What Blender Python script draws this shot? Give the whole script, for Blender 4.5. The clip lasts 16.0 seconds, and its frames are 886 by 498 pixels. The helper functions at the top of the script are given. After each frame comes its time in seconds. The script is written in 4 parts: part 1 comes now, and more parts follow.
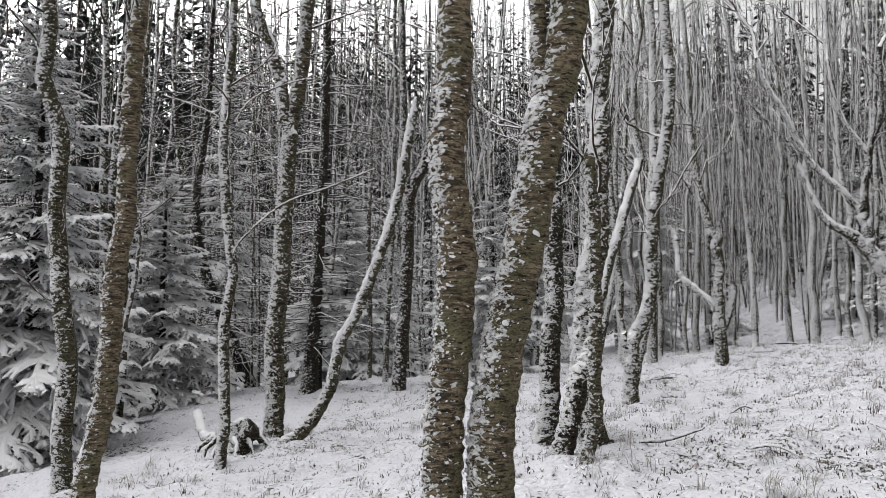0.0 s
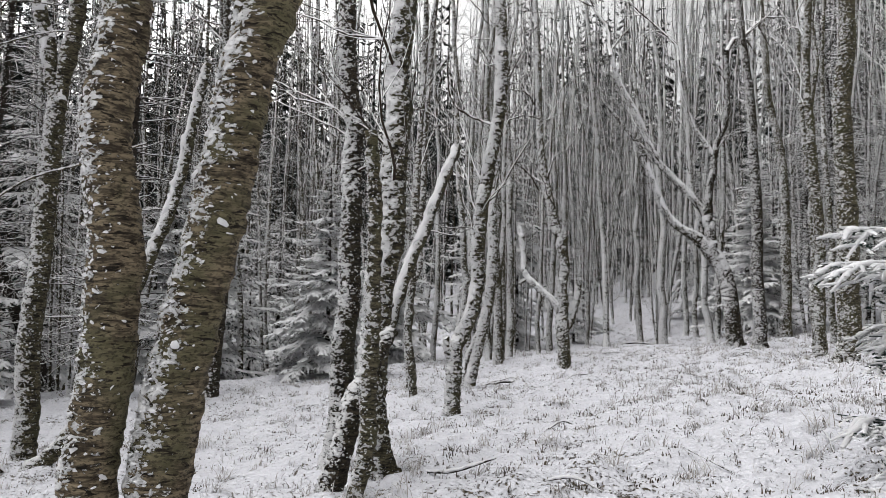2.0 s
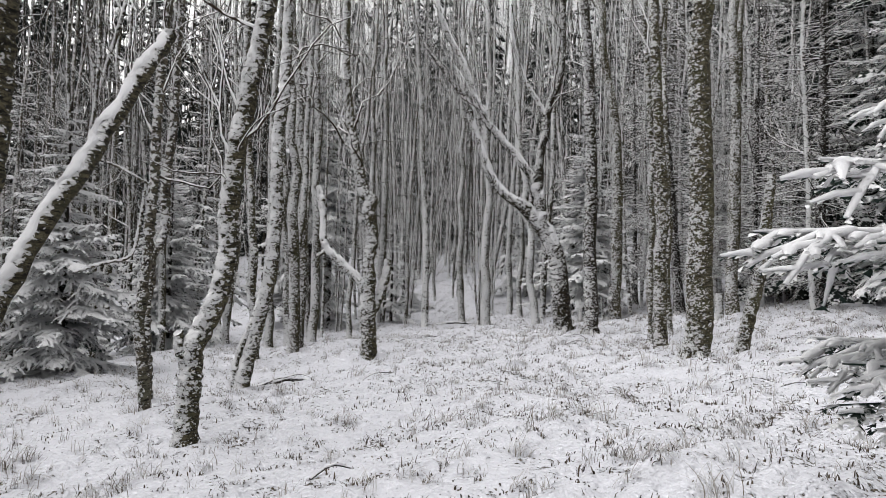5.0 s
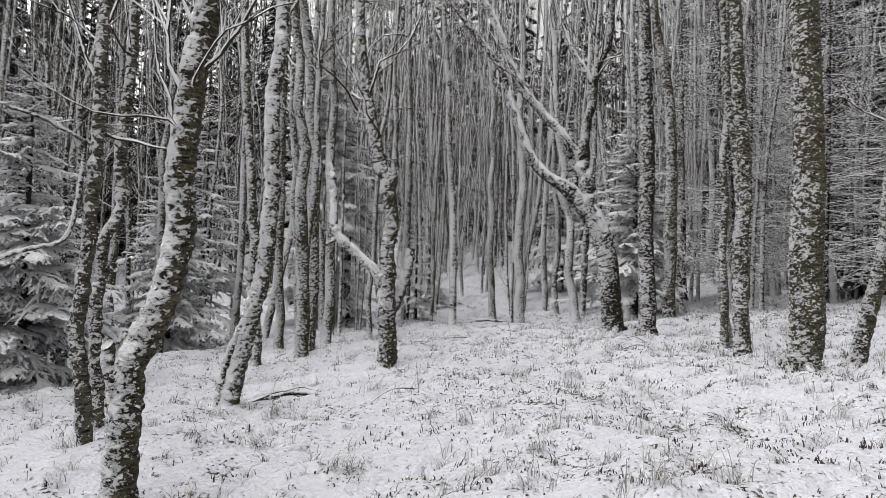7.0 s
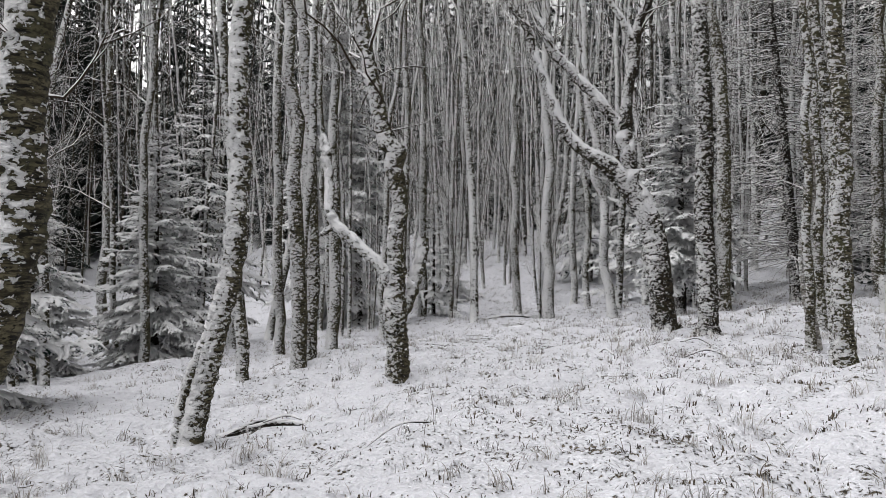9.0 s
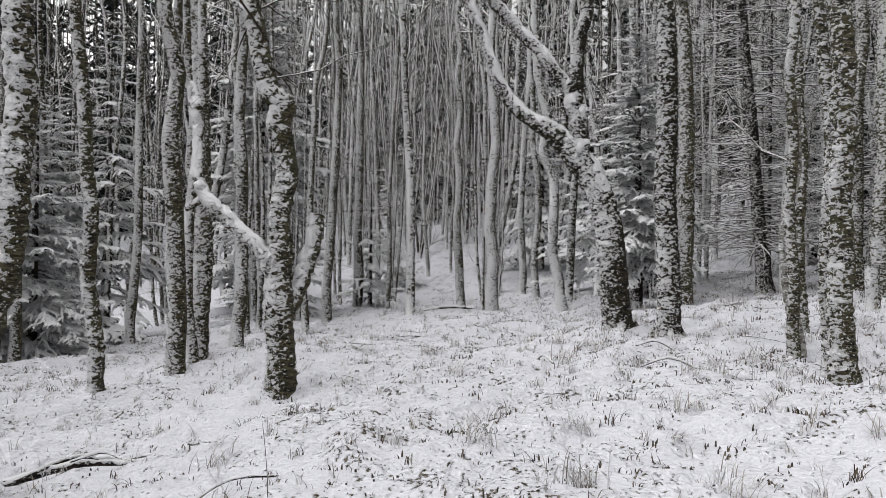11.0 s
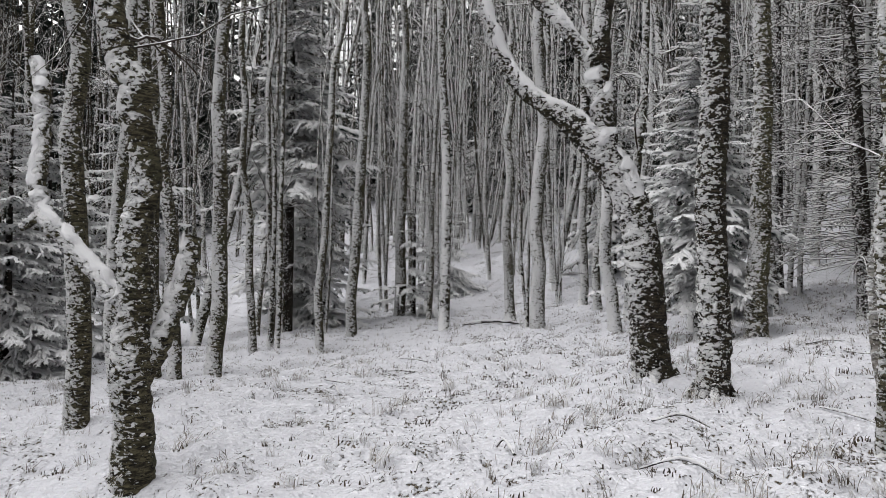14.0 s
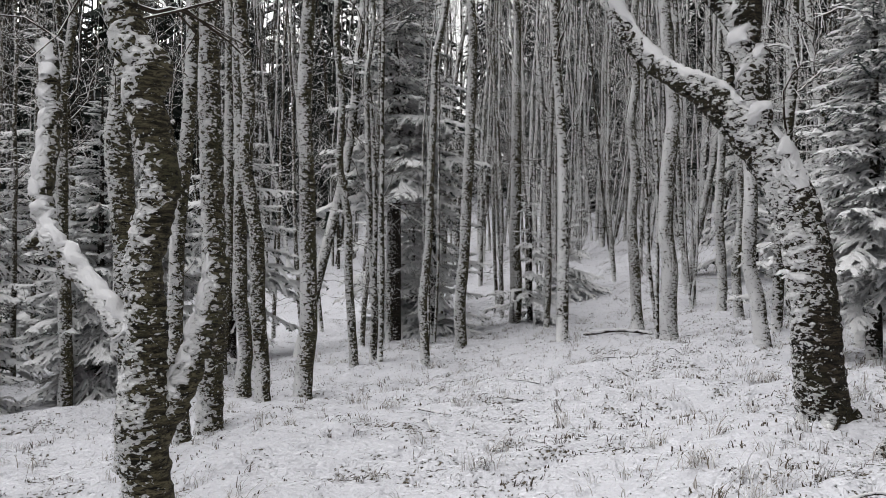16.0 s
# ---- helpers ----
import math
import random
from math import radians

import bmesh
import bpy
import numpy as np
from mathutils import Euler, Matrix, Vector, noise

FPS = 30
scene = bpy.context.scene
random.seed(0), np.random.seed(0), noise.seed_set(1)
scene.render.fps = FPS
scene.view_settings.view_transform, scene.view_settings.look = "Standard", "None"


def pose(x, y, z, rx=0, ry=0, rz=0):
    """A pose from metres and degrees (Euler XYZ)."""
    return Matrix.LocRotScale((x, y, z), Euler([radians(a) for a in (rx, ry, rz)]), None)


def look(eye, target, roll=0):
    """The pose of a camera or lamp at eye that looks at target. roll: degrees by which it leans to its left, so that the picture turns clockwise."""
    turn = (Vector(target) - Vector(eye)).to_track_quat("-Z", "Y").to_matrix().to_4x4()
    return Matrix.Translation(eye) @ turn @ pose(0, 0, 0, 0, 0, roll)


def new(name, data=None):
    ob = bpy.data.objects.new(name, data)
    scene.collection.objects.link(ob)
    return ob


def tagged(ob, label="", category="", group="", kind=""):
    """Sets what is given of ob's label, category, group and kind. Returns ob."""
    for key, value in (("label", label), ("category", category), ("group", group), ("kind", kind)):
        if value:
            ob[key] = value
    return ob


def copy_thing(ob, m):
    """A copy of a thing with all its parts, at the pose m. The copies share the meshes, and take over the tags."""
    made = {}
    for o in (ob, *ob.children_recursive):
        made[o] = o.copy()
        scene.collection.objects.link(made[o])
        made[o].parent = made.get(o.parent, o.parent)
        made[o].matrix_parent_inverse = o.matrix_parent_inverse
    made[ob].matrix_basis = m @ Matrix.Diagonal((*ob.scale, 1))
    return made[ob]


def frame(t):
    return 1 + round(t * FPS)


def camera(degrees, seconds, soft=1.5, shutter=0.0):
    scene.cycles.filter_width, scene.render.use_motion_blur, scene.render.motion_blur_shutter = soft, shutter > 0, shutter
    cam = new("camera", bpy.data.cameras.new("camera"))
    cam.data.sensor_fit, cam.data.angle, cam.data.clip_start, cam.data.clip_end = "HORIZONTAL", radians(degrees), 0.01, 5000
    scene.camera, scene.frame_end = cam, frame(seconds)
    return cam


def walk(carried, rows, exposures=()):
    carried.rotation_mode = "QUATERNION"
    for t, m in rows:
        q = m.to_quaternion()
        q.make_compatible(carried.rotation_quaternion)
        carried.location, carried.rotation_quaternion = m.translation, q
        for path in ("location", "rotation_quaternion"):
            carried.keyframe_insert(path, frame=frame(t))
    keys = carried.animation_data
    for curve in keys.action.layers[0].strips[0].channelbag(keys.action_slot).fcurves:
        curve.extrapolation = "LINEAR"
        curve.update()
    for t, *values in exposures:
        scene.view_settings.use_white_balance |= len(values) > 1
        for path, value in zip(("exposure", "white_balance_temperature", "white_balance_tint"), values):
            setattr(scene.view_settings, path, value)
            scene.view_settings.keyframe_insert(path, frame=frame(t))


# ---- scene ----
cam = camera(57.1, 16.0, soft=0.7)
PATH = [
    (0, (0.065, -0.132, 1.474), (-0.958, 1.575, 1.671), 0.4),
    (0.5, (0.107, 0.147, 1.502), (-0.902, 1.863, 1.696), 0.2),
    (1, (0.191, 0.525, 1.55), (-0.803, 2.25, 1.739), 0.4),
    (1.5, (0.255, 0.883, 1.552), (-0.629, 2.667, 1.737), 0.8),
    (2, (0.273, 1.281, 1.613), (-0.484, 3.123, 1.797), 1.0),
    (2.5, (0.263, 1.758, 1.605), (-0.4, 3.637, 1.777), 1.3),
    (3, (0.251, 2.1, 1.641), (-0.24, 4.032, 1.797), 1.2),
    (3.5, (0.129, 2.532, 1.676), (-0.22, 4.496, 1.82), 1.1),
    (3.7, (0.105, 2.732, 1.68), (-0.244, 4.697, 1.817), 1.1),
    (5.8, (-0.244, 5.182, 1.829), (-0.613, 7.143, 1.951), 1.8),
    (6, (-0.286, 5.373, 1.821), (-0.663, 7.333, 1.942), 1.8),
    (6.5, (-0.461, 5.861, 1.845), (-0.86, 7.818, 1.962), 1.9),
    (7, (-0.574, 6.4, 1.806), (-0.993, 8.352, 1.917), 1.4),
    (7.5, (-0.707, 6.92, 1.838), (-1.146, 8.868, 1.948), 1.0),
    (8, (-0.874, 7.425, 1.89), (-1.328, 9.37, 1.996), 0.3),
    (8.2, (-0.922, 7.613, 1.889), (-1.384, 9.557, 1.992), 0.1),
    (10.3, (-1.058, 9.809, 1.91), (-1.507, 11.757, 1.967), 0.9),
    (10.5, (-1.027, 9.987, 1.904), (-1.464, 11.938, 1.957), 0.9),
    (11, (-0.935, 10.471, 1.929), (-1.3, 12.436, 1.984), 0.7),
    (11.5, (-0.709, 10.996, 1.948), (-1.028, 12.969, 1.998), 0.8),
    (12, (-0.529, 11.427, 2.019), (-0.841, 13.403, 2.06), 0.8),
    (12.5, (-0.394, 11.881, 2.139), (-0.716, 13.855, 2.178), 0.8),
    (13, (-0.239, 12.332, 2.2), (-0.63, 14.293, 2.237), 0.9),
    (13.5, (-0.151, 12.631, 2.275), (-0.642, 14.569, 2.306), 1.2),
    (14, (-0.181, 12.99, 2.317), (-0.788, 14.895, 2.345), 1.2),
    (14.5, (-0.212, 13.251, 2.407), (-0.964, 15.105, 2.426), 0.9),
    (15, (-0.193, 13.639, 2.402), (-1.002, 15.468, 2.427), 0.5),
    (15.5, (-0.257, 13.976, 2.449), (-1.12, 15.78, 2.468), 0.5),
    (16, (-0.475, 14.372, 2.45), (-1.364, 16.163, 2.466), 0.4),
]
walk(cam, [(t, look(eye, target, roll)) for t, eye, target, roll in PATH])

SKY, EXPO = 0.085, 0.92

# ---- world and light: an overcast winter day ----
world = bpy.data.worlds.new("overcast_sky")
scene.world = world
world.use_nodes = True
wn, wl = world.node_tree.nodes, world.node_tree.links
wn.clear()
sky = wn.new("ShaderNodeTexSky")
sky.sky_type, sky.sun_disc = "NISHITA", False
sky.sun_elevation, sky.sun_rotation = radians(32), radians(-60)
sky.air_density, sky.dust_density = 1.0, 4.0
grey = wn.new("ShaderNodeHueSaturation")
grey.inputs["Saturation"].default_value = 0.03
bg = wn.new("ShaderNodeBackground")
bg.inputs["Strength"].default_value = SKY
wo = wn.new("ShaderNodeOutputWorld")
wl.new(sky.outputs[0], grey.inputs["Color"])
wl.new(grey.outputs[0], bg.inputs["Color"])
wl.new(bg.outputs[0], wo.inputs["Surface"])
sun = new("sun", bpy.data.lights.new("sun", "SUN"))
sun.data.energy, sun.data.angle, sun.data.color = 1.25, radians(60), (1.0, 0.995, 1.0)
sun.matrix_world = look((-6, 5, 24), (0, 12, 0))
scene.view_settings.exposure = EXPO

# ---- materials ----


def material(name, rough=0.8):
    """A node material with its shader, and a helper that adds nodes to it."""
    m = bpy.data.materials.new(name)
    m.use_nodes = True
    nt = m.node_tree
    bsdf = nt.nodes["Principled BSDF"]
    bsdf.inputs["Roughness"].default_value = rough
    bsdf.inputs["Specular IOR Level"].default_value = 0.25
    return m, nt, bsdf


def node(nt, kind, **inputs):
    n = nt.nodes.new(kind)
    for k, v in inputs.items():
        k = k.replace("_", " ")
        if hasattr(v, "node"):
            nt.links.new(v, n.inputs[k])
        else:
            n.inputs[k].default_value = v
    return n


def mathn(nt, op, a, b=0.0, clamp=False):
    n = nt.nodes.new("ShaderNodeMath")
    n.operation, n.use_clamp = op, clamp
    for i, v in enumerate((a, b)):
        if hasattr(v, "node"):
            nt.links.new(v, n.inputs[i])
        else:
            n.inputs[i].default_value = v
    return n.outputs[0]


def mixc(nt, fac, a, b):
    n = nt.nodes.new("ShaderNodeMix")
    n.data_type = "RGBA"
    for i, v in ((0, fac), (6, a), (7, b)):
        if hasattr(v, "node"):
            nt.links.new(v, n.inputs[i])
        else:
            n.inputs[i].default_value = v if i == 0 else (*v, 1)
    return n.outputs[2]


def stretched(nt, sx, sy, sz):
    co = nt.nodes.new("ShaderNodeNewGeometry")
    mp = nt.nodes.new("ShaderNodeMapping")
    mp.inputs["Scale"].default_value = (sx, sy, sz)
    nt.links.new(co.outputs["Position"], mp.inputs["Vector"])
    return mp.outputs[0]


def fractal(nt, vec, scale, detail=3.0, rough=0.55, distort=0.0):
    n = node(nt, "ShaderNodeTexNoise", Vector=vec, Scale=scale, Detail=detail, Roughness=rough, Distortion=distort)
    return n.outputs[0]


def facing(nt, way):
    """How squarely the surface faces a way in the world, -1 to 1."""
    geo = nt.nodes.new("ShaderNodeNewGeometry")
    d = nt.nodes.new("ShaderNodeVectorMath")
    d.operation = "DOT_PRODUCT"
    nt.links.new(geo.outputs["Normal"], d.inputs[0])
    d.inputs[1].default_value = Vector(way).normalized()
    return d.outputs["Value"]


def ramp(nt, v, lo, hi):
    n = nt.nodes.new("ShaderNodeMapRange")
    n.interpolation_type = "SMOOTHSTEP"
    nt.links.new(v, n.inputs[0])
    n.inputs[1].default_value, n.inputs[2].default_value = lo, hi
    return n.outputs[0]


def bump(nt, bsdf, height, strength, dist):
    b = nt.nodes.new("ShaderNodeBump")
    b.inputs["Strength"].default_value, b.inputs["Distance"].default_value = strength, dist
    nt.links.new(height, b.inputs["Height"])
    nt.links.new(b.outputs[0], bsdf.inputs["Normal"])


WIND = (-0.8, -0.57, 0.2)
SNOW = (0.825, 0.82, 0.82)


def bark_material(name, dark, light, moss, bare, size=1.0, lee=0.3, vary=0.0):
    """Peeling bark in ragged level bands, with wind-driven snow caught on it. bare: how much of it stays free of snow."""
    m, nt, bsdf = material(name, 0.85)
    round_ = stretched(nt, 1, 1, 1)
    flat = stretched(nt, 1, 1, 1.75)
    bands = fractal(nt, stretched(nt, 1, 1, 6.0), 9.0 * size, 4, 0.65, 0.4)
    broad = fractal(nt, round_, 3.0, 3)
    col = mixc(nt, ramp(nt, bands, 0.38, 0.62), dark, light)
    col = mixc(nt, mathn(nt, "MULTIPLY", ramp(nt, broad, 0.48, 0.66), 0.7), col, moss)
    cracks = fractal(nt, stretched(nt, 1, 1, 4.5), 15 * size, 3, 0.6, 0.6)
    col = mixc(nt, ramp(nt, cracks, 0.56, 0.62), col, [c * 0.3 for c in dark])
    flake = fractal(nt, flat, 21.5 * size, 3, 0.6, 0.6)
    grain = fractal(nt, flat, 48.0 * size, 3, 0.6)
    lump = fractal(nt, round_, 2.6, 3)
    col = mixc(nt, mathn(nt, "MULTIPLY", ramp(nt, grain, 0.52, 0.6), 0.65), col, [c * 0.5 for c in dark])
    depth = nt.nodes.new("ShaderNodeAttribute")
    depth.attribute_name = "relief"
    lean = mathn(nt, "ADD", mathn(nt, "MULTIPLY", facing(nt, WIND), lee), mathn(nt, "MULTIPLY", facing(nt, (0, 0, 1)), 0.42))
    s = mathn(nt, "ADD", mathn(nt, "MULTIPLY", flake, 2.2), mathn(nt, "ADD", mathn(nt, "MULTIPLY", grain, 0.75), mathn(nt, "MULTIPLY", lump, 0.8)))
    s = mathn(nt, "ADD", mathn(nt, "SUBTRACT", s, 1.875), mathn(nt, "ADD", lean, mathn(nt, "MULTIPLY", depth.outputs["Fac"], 0.06)))
    if vary:
        one = nt.nodes.new("ShaderNodeNewGeometry")
        s = mathn(nt, "ADD", s, mathn(nt, "MULTIPLY", mathn(nt, "SUBTRACT", one.outputs["Random Per Island"], 0.5), vary))
    else:
        one = nt.nodes.new("ShaderNodeObjectInfo")
        s = mathn(nt, "ADD", s, mathn(nt, "MULTIPLY", mathn(nt, "SUBTRACT", one.outputs["Random"], 0.5), 0.16))
    mask = ramp(nt, s, bare - 0.02, bare + 0.02)
    col = mixc(nt, mask, col, SNOW)
    nt.links.new(col, bsdf.inputs["Base Color"])
    high = mathn(nt, "ADD", mathn(nt, "MULTIPLY", ramp(nt, s, bare - 0.2, bare + 0.3), 1.2), mathn(nt, "ADD", mathn(nt, "MULTIPLY", cracks, -0.7), mathn(nt, "MULTIPLY", grain, 0.6)))
    bump(nt, bsdf, high, 1.0, 0.018 / size ** 0.5)
    return m


BARK = bark_material("birch_bark", (0.018, 0.015, 0.009), (0.13, 0.114, 0.068), (0.07, 0.067, 0.036), 0.02, 1.0, 0.33)
BARK_SNAG = bark_material("weathered_snag_wood", (0.16, 0.14, 0.12), (0.46, 0.44, 0.41), (0.38, 0.37, 0.34), 0.45, 0.5)
BARK_ROUGH = bark_material("rough_dark_bark", (0.011, 0.009, 0.006), (0.075, 0.06, 0.04), (0.04, 0.038, 0.02), 0.13, 1.0, 0.3)
BARK_BROWN = bark_material("brown_birch_bark", (0.05, 0.038, 0.025), (0.25, 0.20, 0.13), (0.12, 0.115, 0.06), 0.30, 1.0, 0.38)
BARK_OLIVE = bark_material("olive_birch_bark", (0.03, 0.026, 0.016), (0.17, 0.15, 0.095), (0.10, 0.098, 0.05), 0.24, 1.0, 0.28)
BARK_PALE = bark_material("pale_birch_bark", (0.028, 0.024, 0.018), (0.16, 0.138, 0.10), (0.10, 0.10, 0.065), 0.07, 0.85, 0.25)
BARK_DARK = bark_material("spruce_bark", (0.012, 0.009, 0.007), (0.05, 0.039, 0.030), (0.03, 0.03, 0.02), 0.30, 1.0, 0.3)
BARK_STAND = bark_material("stand_bark", (0.015, 0.012, 0.008), (0.10, 0.088, 0.052), (0.05, 0.047, 0.026), 0.0, 0.72, 0.3)
BARK_FAR = bark_material("far_bark", (0.012, 0.010, 0.007), (0.07, 0.058, 0.040), (0.04, 0.037, 0.022), 0.24, 0.42, 0.3, 0.9)


def twig_material(name, wood, cover):
    m, nt, bsdf = material(name, 0.85)
    n = fractal(nt, stretched(nt, 1, 1, 1), 9.0, 2)
    f = mathn(nt, "ADD", mathn(nt, "MULTIPLY", facing(nt, (-0.42, -0.52, 0.74)), 0.5), n)
    col = mixc(nt, ramp(nt, f, 0.79 - cover, 0.87 - cover), wood, SNOW)
    nt.links.new(col, bsdf.inputs["Base Color"])
    return m


TWIG = twig_material("snowy_twig", (0.034, 0.023, 0.015), 0.24)
TWIG_FAR = twig_material("far_twig", (0.026, 0.019, 0.012), 0.08)
TWIG_DARK = twig_material("dead_spruce_twig", (0.03, 0.024, 0.02), 0.26)
NEEDLE = twig_material("spruce_needles", (0.018, 0.033, 0.027), 0.13)

NEEDLE_NEAR = twig_material("near_spruce_needles", (0.016, 0.031, 0.024), 0.0)
NEEDLE_FAR = twig_material("far_needles", (0.010, 0.015, 0.012), -0.17)


def snow_material(name, colour):
    m, nt, bsdf = material(name, 0.9)
    a = fractal(nt, stretched(nt, 1, 1, 1), 14.0, 4)
    col = mixc(nt, a, [c * 0.90 for c in colour], colour)
    nt.links.new(col, bsdf.inputs["Base Color"])
    bump(nt, bsdf, fractal(nt, stretched(nt, 1, 1, 1), 60.0, 4), 0.6, 0.012)
    return m


SNOW_CAP = snow_material("snow_cap", (0.83, 0.825, 0.835))


def ground_material():
    """Thin fresh snow through which litter and dead grass show in flecks."""
    m, nt, bsdf = material("snowy_ground", 0.92)
    flat = stretched(nt, 1, 1, 1)
    fine = fractal(nt, stretched(nt, 1.25, 0.85, 1), 27.0, 3, 0.6, 0.0)
    patch = fractal(nt, flat, 0.9, 3)
    mid = fractal(nt, flat, 3.2, 3)
    v = mathn(nt, "ADD", fine, mathn(nt, "ADD", mathn(nt, "MULTIPLY", mid, 0.55), mathn(nt, "MULTIPLY", patch, 0.35)))
    soil = mixc(nt, ramp(nt, fractal(nt, flat, 60.0, 2), 0.4, 0.6), (0.022, 0.018, 0.013), (0.20, 0.17, 0.13))
    snow = mixc(nt, mid, (0.69, 0.688, 0.73), (0.77, 0.768, 0.81))
    col = mixc(nt, ramp(nt, v, 1.105, 1.135), snow, soil)
    nt.links.new(col, bsdf.inputs["Base Color"])
    soft = mathn(nt, "ADD", mathn(nt, "MULTIPLY", fractal(nt, flat, 8.0, 2), 2.0), mathn(nt, "MULTIPLY", fractal(nt, flat, 22.0, 2, 0.5), 0.7))
    bump(nt, bsdf, mathn(nt, "SUBTRACT", mathn(nt, "ADD", soft, mathn(nt, "MULTIPLY", fractal(nt, flat, 48.0, 2, 0.5), 0.4)), ramp(nt, v, 1.06, 1.13)), 0.8, 0.05)
    return m


GROUND = ground_material()


def grass_material(name, a, b):
    m, nt, bsdf = material(name, 0.9)
    geo = nt.nodes.new("ShaderNodeNewGeometry")
    col = mixc(nt, geo.outputs["Random Per Island"], a, b)
    nt.links.new(col, bsdf.inputs["Base Color"])
    return m


FROSTED = grass_material("frosted_grass", (0.20, 0.17, 0.13), (0.86, 0.86, 0.88))
DRY = grass_material("dry_grass", (0.03, 0.024, 0.018), (0.13, 0.10, 0.07))

# ---- meshes from tubes ----


class Build:
    """Collects tubes and sheets into one mesh."""

    def __init__(self):
        self.v, self.f, self.n = [], [], 0

    def add(self, verts, faces):
        self.v.append(np.asarray(verts, float))
        self.f.extend([tuple(i + self.n for i in q) for q in faces])
        self.n += len(verts)

    def tube(self, pts, rad, sides=6, rough=0.0, rng=None, squash=1.0):
        pts, rad = np.asarray(pts, float), np.asarray(rad, float)
        k = len(pts)
        d = np.gradient(pts, axis=0)
        d /= np.linalg.norm(d, axis=1)[:, None] + 1e-9
        if (np.abs(d[:, 2]) > 0.6).mean() > 0.5:
            ref = np.tile([1.0, 0.05, 0], (k, 1))
        else:
            ref = np.tile([0, 0, 1.0], (k, 1))
        a = np.cross(d, ref)
        a /= np.linalg.norm(a, axis=1)[:, None] + 1e-9
        b = np.cross(d, a)
        ang = np.arange(sides) * 2 * math.pi / sides
        rr = np.tile(rad[:, None], (1, sides))
        if rough and rng is not None:
            g = rng.normal(0, 1, (k, sides))
            g = g + 0.6 * np.roll(g, 1, 1) + 0.6 * np.roll(g, 1, 0)
            rr = rr * (1 + rough * g)
        ring = pts[:, None, :] + rr[:, :, None] * (np.cos(ang)[None, :, None] * a[:, None, :] + squash * np.sin(ang)[None, :, None] * b[:, None, :])
        verts = ring.reshape(-1, 3)
        faces = [(i * sides + j, i * sides + (j + 1) % sides, (i + 1) * sides + (j + 1) % sides, (i + 1) * sides + j)
                 for i in range(k - 1) for j in range(sides)]
        faces.append(tuple(range(sides)))
        faces.append(tuple((k - 1) * sides + sides - 1 - j for j in range(sides)))
        self.add(verts, faces)

    def bark(self, path, rad, rng, grain=0.02, deep=0.0065):
        """A trunk with ragged bands of bark in relief. Returns the relief of each vertex."""
        seg = np.linalg.norm(np.diff(path, axis=0), axis=1)
        run = np.concatenate([[0], np.cumsum(seg)])
        k = int(run[-1] / grain)
        at = np.linspace(0, run[-1], k)
        p = np.stack([np.interp(at, run, path[:, j]) for j in range(3)], 1)
        r = np.interp(at, run, rad)
        sides = max(12, int(2 * math.pi * rad.mean() / grain))
        relief = np.zeros((k, sides))
        for wide, tall, amp in ((0.06, 0.034, 1.0), (0.036, 0.024, 0.7)):
            nx, nz = max(4, int(2 * math.pi * rad.mean() / wide)), int(run[-1] / tall) + 3
            g = rng.normal(0, 1, (nz, nx))
            v, u = np.meshgrid(at / tall, np.arange(sides) * nx / sides, indexing="ij")
            v = v + 0.5 * np.sin(u * 1.7 + 3 * np.sin(v * 0.13))
            v = np.clip(v, 0, nz - 2.001)
            i, j = v.astype(int), u.astype(int)
            f, e = v - i, u - j
            f, e = f * f * (3 - 2 * f), e * e * (3 - 2 * e)
            j1 = (j + 1) % nx
            relief += amp * ((g[i, j % nx] * (1 - e) + g[i, j1] * e) * (1 - f) + (g[i + 1, j % nx] * (1 - e) + g[i + 1, j1] * e) * f)
        d = np.gradient(p, axis=0)
        d /= np.linalg.norm(d, axis=1)[:, None]
        a = np.cross(d, np.array([0.0, 1.0, 0.05]))
        a /= np.linalg.norm(a, axis=1)[:, None]
        b = np.cross(d, a)
        ang = np.arange(sides) * 2 * math.pi / sides
        rr = r[:, None] + np.clip(relief, -1.3, 2.2) * deep
        ring = p[:, None, :] + rr[:, :, None] * (np.cos(ang)[None, :, None] * a[:, None, :] + np.sin(ang)[None, :, None] * b[:, None, :])
        i = np.arange(k * sides).reshape(k, sides)
        q = np.stack([i[:-1], np.roll(i[:-1], -1, 1), np.roll(i[1:], -1, 1), i[1:]], -1).reshape(-1, 4)
        self.add(ring.reshape(-1, 3), q.tolist())
        return relief.reshape(-1)

    def mesh(self, name, mat, smooth=True):
        me = bpy.data.meshes.new(name)
        me.from_pydata(np.concatenate(self.v).tolist() if self.v else [], [], self.f)
        me.materials.append(mat)
        if smooth:
            me.polygons.foreach_set("use_smooth", [True] * len(me.polygons))
        me.update()
        return me


def part(name, built, mat, parent, label="", kind="", smooth=True):
    ob = new(name, built.mesh(name, mat, smooth))
    ob.parent = parent
    return tagged(ob, label, "", "", kind)


def curve(pts, n):
    """Points along a smooth line through pts."""
    p = np.asarray(pts, float)
    if len(p) < 2:
        return p
    p = np.vstack([2 * p[0] - p[1], p, 2 * p[-1] - p[-2]])
    seg = len(p) - 3
    out = []
    for u in np.linspace(0, seg - 1e-6, n):
        i, f = int(u), u - int(u)
        a, b, c, d = p[i:i + 4]
        out.append(0.5 * (2 * b + (c - a) * f + (2 * a - 5 * b + 4 * c - d) * f * f + (3 * b - a - 3 * c + d) * f ** 3))
    return np.array(out)


